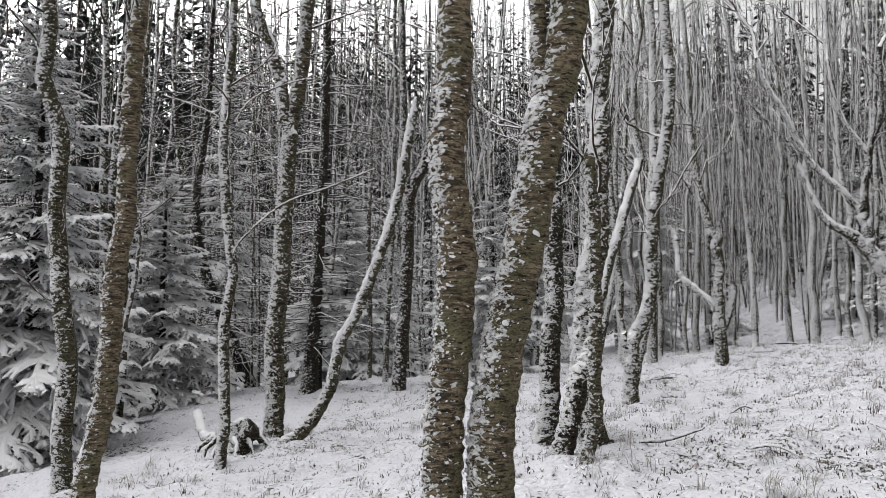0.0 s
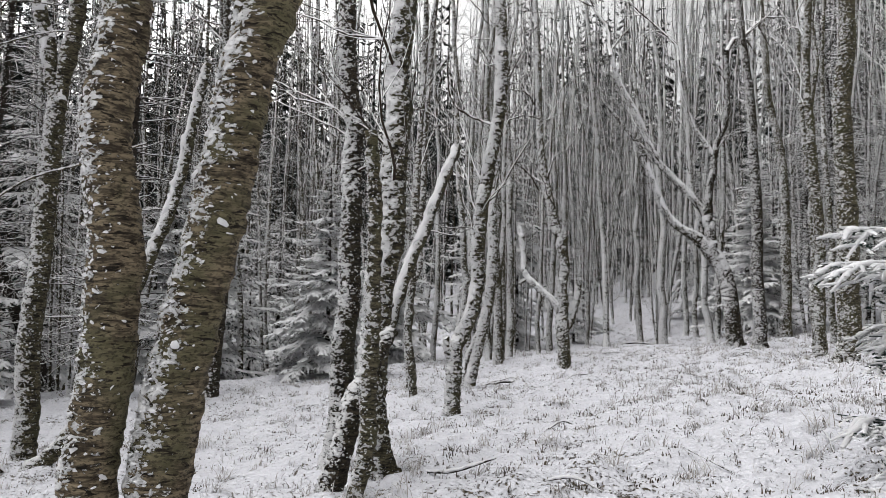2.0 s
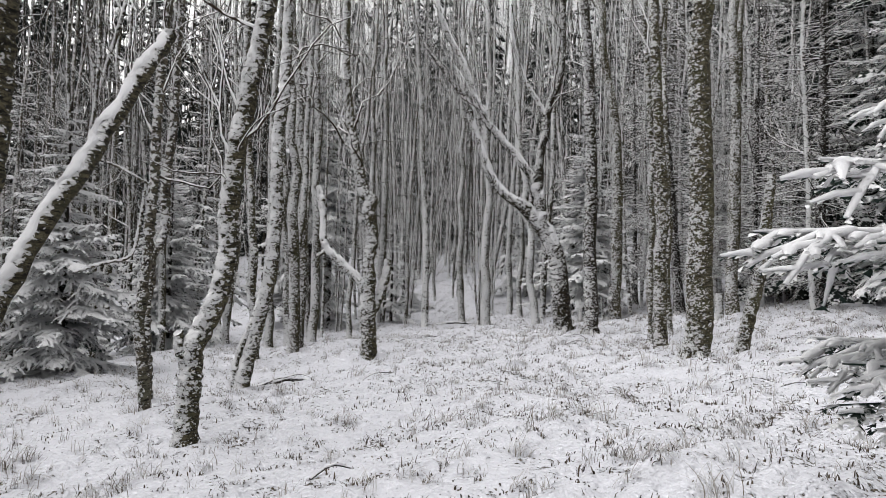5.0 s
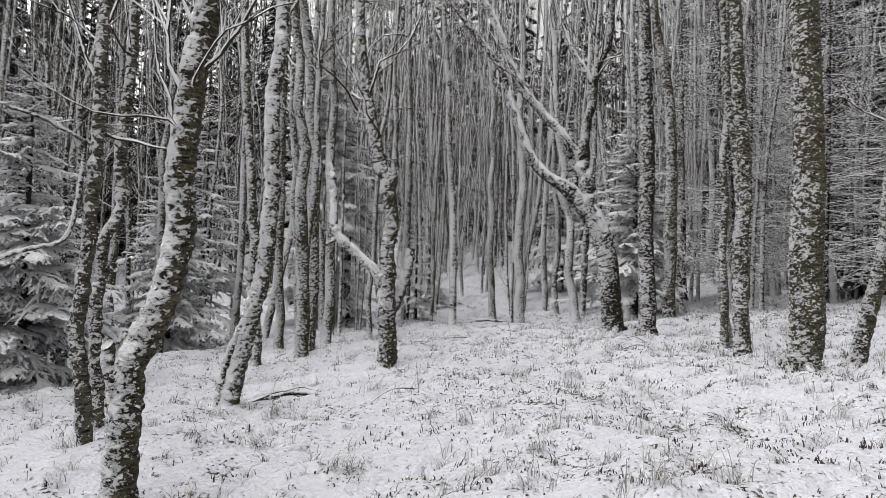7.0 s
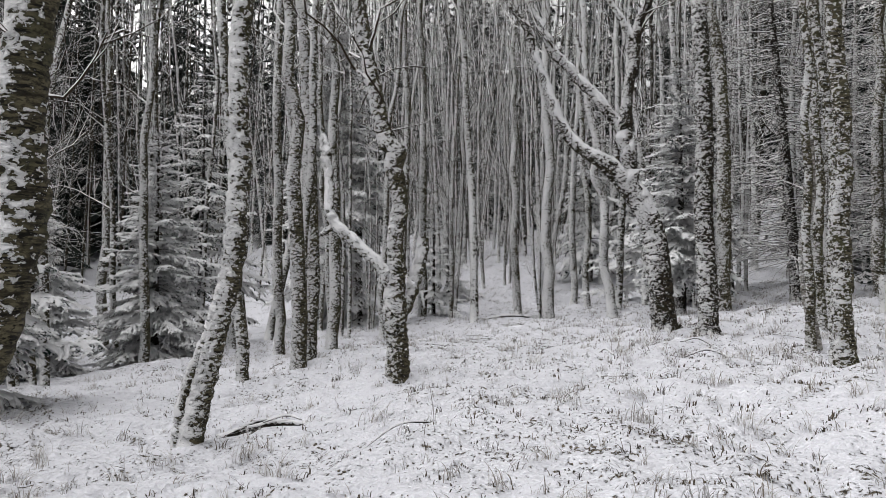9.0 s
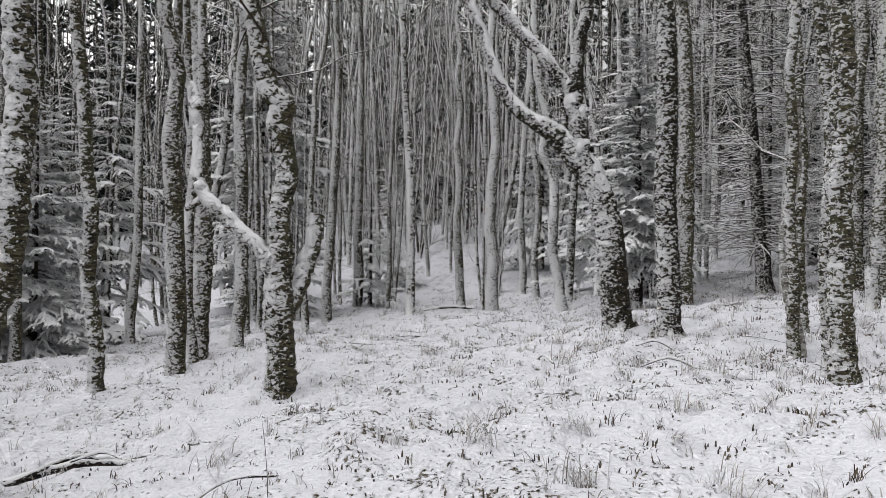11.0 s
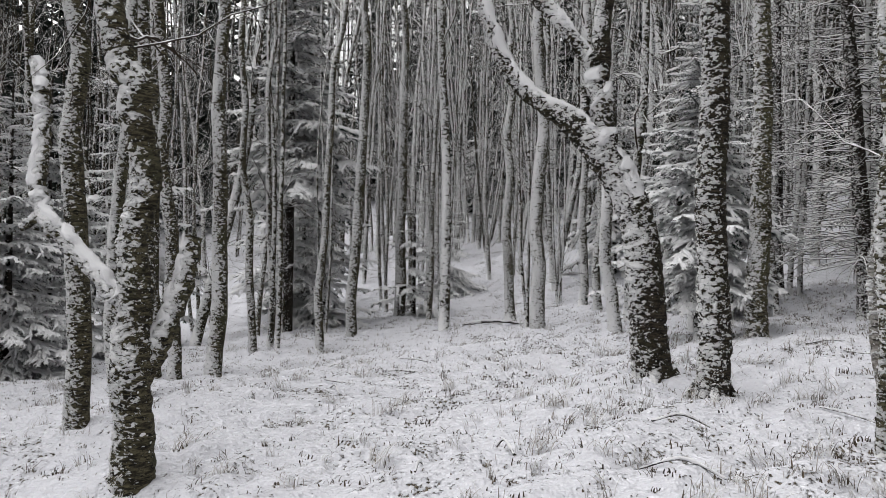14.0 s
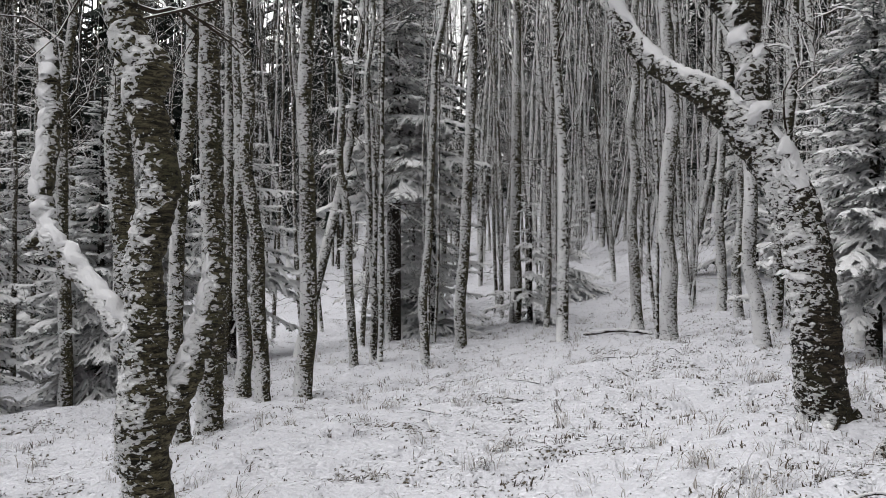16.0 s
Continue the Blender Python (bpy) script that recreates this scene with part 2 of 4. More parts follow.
def ground_z(x, y):
    """Height of the hillside."""
    u, v = np.clip((x + 2) / 10, -1.6, 1.5), np.clip((y - 15) / 15, -1.3, 1.3)
    h = 0.7472 + 0.9144 * u + 0.6933 * v - 0.0468 * u * u + 0.0575 * u * v - 0.2024 * v * v - 0.0622 * v ** 3 + 0.0366 * u * v * v
    h = h + 0.45 * np.exp(-((x + 11) ** 2 + (y - 12.5) ** 2) / 18)
    h = h - 0.10 * np.exp(-((x + 3.5) ** 2 + (y - 26.5) ** 2) / 32)
    w = np.minimum(-x, 75) - 34
    h = h + 0.09 * (w + np.sqrt(w * w + 36))
    s = np.minimum(y, 80) - 33.5
    return h + 0.12 * (s + np.sqrt(s * s + 9))


WAVES = []
wrng = np.random.default_rng(5)
for wave_len, amp in ((5.0, 0.07), (1.7, 0.04), (0.6, 0.024), (0.28, 0.014)):
    for _ in range(7):
        WAVES.append((amp / 2.6, 6.28 / (wave_len * wrng.uniform(0.7, 1.4)), wrng.random() * 6.28, wrng.random() * 6.28))


def relief_z(x, y):
    """The hillside with its hummocks."""
    z = ground_z(x, y)
    for amp, k, a, ph in WAVES:
        z = z + amp * np.sin(k * (np.cos(a) * x + np.sin(a) * y) + ph + 1.5 * np.sin(0.37 * k * (x * np.sin(a * 3) + y * np.cos(a * 2)) + ph))
    return z


# ---- trees ----
def grow(rng, start, way, length, radius, n=5, lift=0.25, wob=0.12):
    """A bent shoot: its points and radii."""
    p, d = np.array(start, float), np.array(way, float)
    d /= np.linalg.norm(d)
    pts, step = [p.copy()], length / (n - 1)
    for _ in range(n - 1):
        d = d + rng.normal(0, wob, 3) + np.array([0, 0, lift * step])
        d /= np.linalg.norm(d)
        p = p + d * step
        pts.append(p.copy())
    return np.array(pts), np.linspace(radius, radius * 0.3, n)


def shoot(tw, rng, start, way, length, radius, depth):
    """A branch with its side twigs, added to the tubes."""
    n = 8 if depth else 4
    pts, rad = grow(rng, start, way, length, radius, n, 0.2, 0.3 if depth else 0.28)
    tw.tube(pts, rad, 4 if radius > 0.012 else 3)
    if depth:
        for _ in range(int(2 + length * 2.6)):
            i = rng.integers(1, n)
            d = pts[i] - pts[i - 1]
            d = d / np.linalg.norm(d) + rng.normal(0, 0.55, 3)
            shoot(tw, rng, pts[i - 1] + (pts[i] - pts[i - 1]) * rng.random(), d, length * rng.uniform(0.3, 0.6), max(radius * 0.45, 0.0035), depth - 1)


def crown(tw, rng, path, rad, low, count, reach, base=None):
    """Branches along the upper trunk; with a base, each is a part of its own."""
    k = len(path)
    for _ in range(count):
        i = int(min(k - 2, k * (low + (1 - low) * rng.random() ** 0.8)))
        az = rng.random() * 2 * math.pi
        d = np.array([math.cos(az), math.sin(az), rng.uniform(0.2, 1.9)])
        b = Build() if base else tw
        shoot(b, rng, path[i], d, reach * rng.uniform(0.5, 1.3), min(rad[i] * 0.35, 0.022) * rng.uniform(0.5, 1), 1)
        if base:
            part("branch", b, TWIG, base)


def curls(bark, snow, rng, path, rad, count, size):
    """Curled bark flakes that stand off the trunk, and the snow that lies on them."""
    k = len(path)
    for _ in range(count):
        u = rng.random() * (k - 2)
        i = int(u)
        c = path[i] + (path[i + 1] - path[i]) * (u - i)
        r = rad[i]
        az = math.atan2(WIND[1], WIND[0]) + rng.normal(0, 0.95)
        out = np.array([math.cos(az), math.sin(az), 0])
        side = np.array([-out[1], out[0], 0])
        big = math.exp(rng.normal(-0.55, 0.38))
        w, h, o = size * big * rng.uniform(0.6, 1.5), size * big * rng.uniform(0.35, 0.8), size * big * rng.uniform(0.35, 0.8)
        p = c + out * r * 0.97
        up = np.array([0, 0, 1.0])
        side = side + up * rng.normal(0, 0.3)
        if rng.random() < 0.5:
            q = [p - side * w / 2, p + side * w / 2, p + side * w * 0.4 + out * o + up * h * 0.6, p - side * w * 0.4 + out * o + up * h * 0.6,
                 p - side * w * 0.3 + out * o * 0.8 + up * h * 1.3, p + side * w * 0.3 + out * o * 0.8 + up * h * 1.3]
            bark.add(q, [(0, 1, 2, 3), (3, 2, 5, 4)])
        if rng.random() < 0.75:
            j = rng.normal(0, 0.12, 9) * size
            q = [p - side * (w * 0.6 + j[0]), p - side * w * 0.35 + out * o * 0.55 - up * (h * 0.45 + j[1]), p + side * w * 0.3 + out * o * 0.6 - up * (h * 0.35 + j[2]), p + side * (w * 0.6 + j[3]),
                 p + side * w * 0.25 + out * o * 0.35 + up * (h * 0.6 + j[4]), p - side * w * 0.3 + out * o * 0.3 + up * (h * 0.55 + j[5]),
                 p - side * w * 0.2 + out * (o + j[6]) + up * h * 0.15, p + side * w * 0.2 + out * (o + j[7]) + up * h * 0.05]
            snow.add(q, [(0, 1, 6), (1, 2, 7, 6), (2, 3, 7), (3, 4, 7), (4, 5, 6, 7), (5, 0, 6)])


TREE = [0]


def snow_on(path, rad, rng, limb, deep=0.010, wide=1.0):
    """Ragged snow lying along the upper side of a leaning stem."""
    run = np.concatenate([[0], np.cumsum(np.linalg.norm(np.diff(path, axis=0), axis=1))])
    k = max(6, int(run[-1] / max(0.03, rad.mean() * 0.4)))
    at = np.linspace(0, run[-1], k)
    p = np.stack([np.interp(at, run, path[:, j]) for j in range(3)], 1)
    r = np.interp(at, run, rad)
    d = np.gradient(p, axis=0)
    d /= np.linalg.norm(d, axis=1)[:, None]
    up = np.array([WIND[0] * 0.2, WIND[1] * 0.2, 1.0])
    o = up - d * (d @ up)[:, None]
    o /= np.linalg.norm(o, axis=1)[:, None]
    s = np.cross(d, o)

    def wander(step):
        g = rng.normal(0, 1, k // step + 3)
        return np.interp(np.arange(k) / step, np.arange(len(g)), g)

    lie = np.clip(1.3 - np.abs(d[:, 2]) * 0.6, 0.65, 1.0)
    left, right = [lie * wide * np.clip(0.9 + 0.36 * wander(3) + 0.32 * wander(1), 0.1, 1.5) for _ in range(2)]
    m = 9
    u = np.linspace(-1, 1, m)
    ang = np.where(u < 0, left[:, None] * u, right[:, None] * u)
    crest = (deep + 0.12 * r) * np.clip(0.8 + 0.3 * wander(4) + 0.2 * wander(1), 0.15, 1.7)
    ends = np.minimum(np.arange(k), np.arange(k)[::-1])
    crest = crest * np.clip((ends + 0.5) / 6, 0.1, 1)
    h = r[:, None] * np.where(np.abs(u) > 0.98, 0.9, 1.0) + crest[:, None] * (1 - np.abs(u) ** 3) + rng.normal(0, 0.3, (k, m)) * crest[:, None]
    q = p[:, None] + h[..., None] * (np.cos(ang)[..., None] * o[:, None] + np.sin(ang)[..., None] * s[:, None])
    c = Build()
    i = np.arange(k * m).reshape(k, m)
    c.add(q.reshape(-1, 3), np.stack([i[:-1, :-1], i[:-1, 1:], i[1:, 1:], i[1:, :-1]], -1).reshape(-1, 4).tolist())
    part("snow_cap", c, SNOW_CAP, limb, "ragged snow lying along the limb")


def birch(x, y, r, bends, limbs=(), mat=None, height=None, broken=False, near=1.0, low=0.3, shoots=22, kind="birch", label=None, flare=0.3, caps=True, sprigs=8, profile=None, cap=None, reach_up=4.6, roots=False, foot=0.0):
    """A birch that follows its bends (height, east, north), with limbs of their own (radius, bends)."""
    TREE[0] += 1
    rng = np.random.default_rng(100 + TREE[0])
    mat = mat or BARK
    base = new(kind + "_tree" if kind in ("birch", "beech") else kind)
    base.location = (x, y, float(ground_z(x, y)))
    pts = [(0, 0, -0.15)] + [(bx, by, h) for h, bx, by in bends]
    if not broken:
        a, b = np.array(pts[-2]), np.array(pts[-1])
        d = (b - a) / np.linalg.norm(b - a)
        d = d * np.array([0.6, 0.6, 1])
        top = height or rng.uniform(12, 16)
        while pts[-1][2] < top - 0.5:
            q = np.array(pts[-1]) + d * min(2.2, max(0.8, top - pts[-1][2])) + np.array([rng.normal(0, 0.12), rng.normal(0, 0.12), 0])
            pts.append(tuple(q))
    top = pts[-1][2]
    n = int(max(12, top * (11 if near > 1 else 5)))
    path = curve(pts, n)
    knots = np.linspace(0, 1, max(4, int(top / 0.7)))
    for j in (0, 1):
        path[:, j] += np.interp(np.linspace(0, 1, n), knots, rng.normal(0, (0.02 if near > 1.2 else 0.04) + 0.05 * r, len(knots))) * np.clip(path[:, 2] / 0.5, 0, 1)
    hz = path[:, 2]
    rad = r * np.clip(1 - (0.35 if broken else 0.88) * np.clip(hz - 0.6, 0, None) / max(top, 2), 0.12, 1) * (1 + flare * np.exp(-np.clip(hz + 0.1, 0, None) / 0.13))
    if profile:
        rad = r * np.interp(hz, [p[0] for p in profile], [p[1] for p in profile]) * (1 + flare * np.exp(-np.clip(hz + 0.1, 0, None) / 0.13))
    t = Build()
    relief = None
    if near > 1.2:
        cut = int(np.searchsorted(hz, min(top, reach_up)))
        relief = t.bark(path[:cut + 1], rad[:cut + 1], rng, 0.018 if near > 1.7 else 0.022)
        if cut < n - 2:
            t.tube(path[cut:], rad[cut:] * np.concatenate([[0.86], np.ones(n - cut - 1)]), 12, 0.03, rng)
        else:
            t.tube(path[-3:], rad[-3:] * np.array([0.9, 0.95, 0.8]), 10, 0.03, rng)
    else:
        t.tube(path, rad, 14 if near > 1 else 9, 0.03, rng)
    stem = part("trunk", t, mat, base)
    if relief is not None:
        data = np.zeros(len(stem.data.vertices))
        data[:len(relief)] = relief
        if foot:
            co = np.concatenate(t.v)[:, 2]
            data = data - 2.4 * np.clip(1.2 - co / foot, 0, 1)
        stem.data.attributes.new("relief", "FLOAT", "POINT").data.foreach_set("value", data)
    if near > 1 and roots:
        for az in np.arange(5) * 1.257 + rng.random() * 1.2:
            az += rng.normal(0, 0.25)
            ln = r * rng.uniform(1.0, 1.9)
            rt = Build()
            s = np.linspace(0.25, 1, 6)
            fall = float(ground_z(x + math.cos(az) * ln * 1.3, y + math.sin(az) * ln * 1.3) - ground_z(x, y))
            rt.tube(np.stack([math.cos(az) * (r * 0.5 + ln * s), math.sin(az) * (r * 0.5 + ln * s), 0.12 * (1 - s) ** 2 * (1 + 3 * r) - 0.06 * s + fall * s], 1), r * np.linspace(0.42, 0.14, 6), 7, 0.08, rng)
            part("root", rt, mat, base)
    if cap:
        keep = (hz >= cap[0]) & (hz <= cap[1])
        snow_on(path[keep], rad[keep], rng, stem, 0.014, 1.3)
    tw, bk, sn = Build(), Build(), Build()
    for lr, lb in limbs:
        lp = [(bx, by, h) for h, bx, by in lb]
        lpath = curve(lp, max(8, len(lp) * 5))
        lrad = np.linspace(lr, lr * (0.62 if lb[-1][0] > 3.4 else 0.85), len(lpath))
        b = Build()
        lpath = lpath + rng.normal(0, 0.12, lpath.shape) * lrad[:, None]
        b.tube(lpath, lrad, 10, 0.05, rng)
        limb = part("limb", b, mat, base)
        if caps and abs(lpath[-1][2] - lpath[0][2]) < 4.6 * np.linalg.norm(lpath[-1][:2] - lpath[0][:2]):
            snow_on(lpath, lrad, rng, limb, 0.006, 0.95 if lr > 0.03 else 0.7)
        if len(lb) > 3 and lr > 0.03 and lb[-1][0] > 3.4:
            crown(tw, rng, lpath, lrad, 0.35, 7, 1.2, limb)
            shoot(tw, rng, lpath[-1], lpath[-1] - lpath[-3], 2.4, lrad[-1], 1)
    if not broken:
        crown(tw, rng, path, rad, 0.42 if near > 1.2 else low, shoots, 2.0, base)
        for _ in range(0 if near > 1.2 else sprigs):
            i = rng.integers(int(len(path) * 0.1), int(len(path) * 0.45))
            az = rng.random() * 6.28
            shoot(tw, rng, path[i], (math.cos(az), math.sin(az), rng.uniform(0.1, 0.9)), rng.uniform(0.35, 1.3), 0.008, 1)
    if tw.v:
        part("twig_spray", tw, TWIG, base, "fine bare twigs edged with snow", "stuff")
    if near > 1:
        m = int(len(path) * min(1, 5.0 / top))
        curls(bk, sn, rng, path[:m], rad[:m], int(760 * near * (0.4 + 4 * r)), 0.016 + r * 0.06)
        for lr, lb in limbs:
            lp = curve([(bx, by, h) for h, bx, by in lb], 14)
            curls(bk, sn, rng, lp, np.linspace(lr, lr * 0.6, 14), 150, 0.016 + lr * 0.1)
        if bk.v:
            part("peeling_bark", bk, mat, base, "curled flakes of peeling bark", "stuff", False)
        if sn.v:
            part("bark_snow", sn, SNOW_CAP, base, "clumps of snow caught on the bark", "stuff")
    return tagged(base, label or "bare birch tree with snow plastered on its bark", "tree", "birches of the hillside")


def both(name, a, b, ma, mb):
    """One mesh of two builds, each with its material."""
    me = bpy.data.meshes.new(name)
    v = np.concatenate(a.v + b.v)
    me.from_pydata(v.tolist(), [], a.f + [tuple(i + a.n for i in q) for q in b.f])
    me.materials.append(ma)
    me.materials.append(mb)
    me.polygons.foreach_set("material_index", [0] * len(a.f) + [1] * len(b.f))
    me.polygons.foreach_set("use_smooth", [False] * len(a.f) + [True] * len(b.f))
    me.update()
    return me


def bough(seed, pairs, subs, plump=False, bare=0.0):
    """A spruce bough a metre long, growing along x and drooping: short side twigs with needles, and snow lying on them."""
    rng = np.random.default_rng(seed)
    nd, sn = Build(), Build()

    def twig(p, w, load=1.0):
        """A needled twig along p, with a ridge of snow on it."""
        k = len(p)
        d = np.gradient(p, axis=0)
        d /= np.linalg.norm(d, axis=1)[:, None] + 1e-9
        s = np.cross(d, (0, 0, 1.0))
        s /= np.linalg.norm(s, axis=1)[:, None] + 1e-9
        for i in range(k - 1):
            for sg in (-1, 1):
                for _ in range(4 if plump else 2 if k > 3 else 1):
                    f = rng.random()
                    q = p[i] + (p[i + 1] - p[i]) * f
                    o = s[i] * sg + d[i] * 0.7 + np.array([0, 0, rng.uniform(-1.0, 0.1)])
                    nd.add([q - d[i] * w * 0.7, q + d[i] * w * 0.9, q + o / np.linalg.norm(o) * w * rng.uniform(1.5, 3.0) * (0.7 if plump else 0.9)], [(0, 1, 2)])
        if rng.random() > load - bare:
            return
        if plump:
            rr = w * np.clip(1 + rng.normal(0, 0.2, k), 0.6, 1.5) * np.linspace(1.05, 0.8, k)
            rr[-1] *= 0.6
            sn.tube(p + np.array([0, 0, w * 0.5]), rr, 5, 0.06, rng, 0.85)
            return
        v, fc = [], []
        for i in range(k):
            ww = w * rng.uniform(0.65, 1.35) * (0.35 if i == k - 1 else 1.0)
            c = p[i] + (p[min(i + 1, k - 1)] - p[i]) * rng.uniform(-0.15, 0.15)
            v += [c - s[i] * ww - np.array([0, 0, ww * 0.35]), c + np.array([0, 0, ww * rng.uniform(0.7, 1.2)]), c + s[i] * ww - np.array([0, 0, ww * 0.35])]
        for i in range(k - 1):
            fc += [(3 * i, 3 * i + 1, 3 * i + 4, 3 * i + 3), (3 * i + 1, 3 * i + 2, 3 * i + 5, 3 * i + 4)]
        fc.append((3 * k - 3, 3 * k - 2, 3 * k - 1))
        sn.add(v, fc)

    n = 9
    x = np.linspace(0, 1, n)
    bend = rng.uniform(0.6, 1.6)
    main = np.stack([x, 0.05 * np.cumsum(rng.normal(0, 0.6, n)), -0.06 * x - 0.26 * bend * x ** 2 + 0.12 * x ** 4], 1)
    nd.tube(main[::2], np.linspace(0.007, 0.003, 5) if plump else np.linspace(0.014, 0.006, 5), 3)
    thick = 0.0125 if plump else 0.023
    twig(main[2:], thick)
    for i in range(pairs):
        u = 0.10 + 0.86 * i / (pairs - 1) + rng.normal(0, 0.02)
        c = np.array([np.interp(u, x, main[:, j]) for j in range(3)])
        for sg in (-1, 1):
            if rng.random() < 0.1:
                continue
            ln = (0.44 * (1 - u) ** 0.8 + 0.10) * rng.uniform(0.55, 1.25) * 0.78
            if plump:
                ln = (0.16 * (1 - u) + 0.10 * min(1, (1 - u) * 8) + 0.03) * rng.uniform(0.7, 1.2)
            a = radians(rng.uniform(38, 82) if plump else rng.uniform(30, 68)) * sg
            s = np.linspace(0, 1, 4)
            sag = rng.uniform(0.25, 1.1) if plump else rng.uniform(0.1, 0.7)
            p = c + np.stack([np.cos(a) * s * ln, np.sin(a) * s * ln * (1 - 0.15 * s), ln * (rng.uniform(-0.2, 0.12) * s - sag * s ** 2)], 1)
            twig(p, thick * rng.uniform(0.8, 1.25), 0.95)
            for j in range(subs if ln > 0.11 else 0):
                f = 0.25 + 0.6 * (j + rng.random()) / subs
                c2 = np.array([np.interp(f, s, p[:, m]) for m in range(3)])
                a2 = a + (-1) ** j * radians(rng.uniform(25, 60))
                s2 = np.linspace(0, 1, 3)
                l2 = ln * rng.uniform(0.25, 0.5)
                twig(c2 + np.stack([np.cos(a2) * s2 * l2, np.sin(a2) * s2 * l2, -l2 * (0.15 * s2 + rng.uniform(0.1, 0.7) * s2 ** 2)], 1), thick * 0.9, 0.95)
    return both("branch", nd, sn, NEEDLE_NEAR if plump else NEEDLE, SNOW_CAP)


FAR_BOUGHS = [bough(500 + i, 8, 1) for i in range(5)]
BOUGHS = [bough(550 + i, 12, 2) for i in range(6)]
FINE_BOUGHS = [bough(600 + i, 20, 4, True, 0.1) for i in range(5)]
# sparser snow, which also darkens the low boughs in place of shade
BARE_SHADE_BOUGHS = [bough(650 + i, 20, 4, True, 0.55) for i in range(3)]


def spruce(x, y, reach, height, bare=0.3, fine=1, lean=(0, 0), seed=0, label="", thin=1.0, trunk=None, gap=1.0, tips=()):
    """A spruce with boughs in whorls, laden with snow."""
    TREE[0] += 1
    rng = np.random.default_rng(900 + TREE[0])
    base = new("spruce_tree")
    base.location = (x, y, float(ground_z(x, y)))
    hs = np.linspace(-0.15, height, 14)
    path = np.stack([lean[0] * hs / height, lean[1] * hs / height, hs], 1)
    rt = trunk or 0.012 * height + 0.03
    t = Build()
    t.tube(path, np.linspace(rt, 0.012, 14), 9, 0.03, rng)
    part("trunk", t, BARK_DARK, base)
    meshes = (FAR_BOUGHS, BOUGHS, FINE_BOUGHS)[fine]
    z = bare
    while z < height - 0.12:
        f = (z - bare) / (height - bare)
        ln = reach * (1 - f ** 1.15) + 0.16
        count = max(3, int(round(((8 if fine == 1 else 6.5) - 2 * f) * thin)))
        off = rng.random() * 6.28
        for i in range(count):
            az = off + i * 6.283 / count + rng.normal(0, 0.22)
            s = ln * rng.uniform(0.55, 1.2)
            ob = new("branch", meshes[rng.integers(len(meshes))])
            ob.parent = base
            u = (z + rng.normal(0, 0.09)) / height
            droop = rng.uniform(-6, 16) - 26 * f
            ob.matrix_basis = pose(lean[0] * u, lean[1] * u, u * height, 0, droop, math.degrees(az)) @ Matrix.Diagonal((s, s, s * 0.9, 1))
        z += rng.uniform(0.2, 0.34) * (0.6 + 0.25 * reach) * gap * (0.8 if fine == 1 else 1.0)
    for dx, dy, h in tips:
        for fan in (0, 15, -16):
            s = math.hypot(dx, dy) * (rng.uniform(0.98, 1.06) if fan == 0 else rng.uniform(0.7, 0.98))
            ob = new("branch", BARE_SHADE_BOUGHS[rng.integers(3)] if h < 0.45 or rng.random() < 0.25 else meshes[rng.integers(len(meshes))])
            ob.parent = base
            ob.matrix_basis = pose(0, 0, h + rng.uniform(-0.02, 0.14), 0, rng.uniform(-9, -1), math.degrees(math.atan2(dy, dx)) + fan) @ Matrix.Diagonal((s, s, s * 0.7, 1))
    return tagged(base, label or "young spruce with snow-laden drooping boughs", "tree", "spruces among the birches")


def dead_spruce(x, y, r, bends, first=0.8, count=260, reach=1.7, label="", height=11):
    """A dark spruce trunk with thin dead side branches lined with snow."""
    TREE[0] += 1
    rng = np.random.default_rng(100 + TREE[0])
    base = new("spruce_tree")
    base.location = (x, y, float(ground_z(x, y)))
    pts = [(0, 0, -0.15)] + [(bx, by, h) for h, bx, by in bends]
    d = np.array(pts[-1]) - np.array(pts[-2])
    d /= np.linalg.norm(d)
    while pts[-1][2] < height:
        pts.append(tuple(np.array(pts[-1]) + d * 1.8))
    path = curve(pts, 40)
    rad = r * np.clip(1 - 0.8 * path[:, 2] / height, 0.15, 1) * (1 + 0.7 * np.exp(-np.clip(path[:, 2] + 0.1, 0, None) / 0.2))
    t = Build()
    t.tube(path, rad, 10, 0.04, rng)
    part("trunk", t, BARK_DARK, base)
    tw = Build()
    for _ in range(count):
        h = first + (height * 0.85 - first) * rng.random() ** 1.4
        c = np.array([np.interp(h, path[:, 2], path[:, j]) for j in range(3)])
        az = rng.random() * 6.28
        ln = reach * rng.uniform(0.4, 1.15)
        p, q = grow(rng, c, (math.cos(az), math.sin(az), rng.uniform(-0.2, 0.2)), ln, 0.014, 6, -0.1, 0.1)
        tw.tube(p, np.clip(q, 0.007, None), 4)
        for _ in range(4):
            i = rng.integers(2, 6)
            s, w = grow(rng, p[i], (p[i] - p[i - 1]) + rng.normal(0, 0.12, 3), ln * rng.uniform(0.2, 0.4), 0.005, 3, -0.2, 0.1)
            tw.tube(s, w, 3)
    part("dead_branch_spray", tw, TWIG_DARK, base, "thin dead branches lined with snow", "stuff")
    return tagged(base, label or "dark spruce trunk with dead snow-lined side branches", "tree", "spruces among the birches")


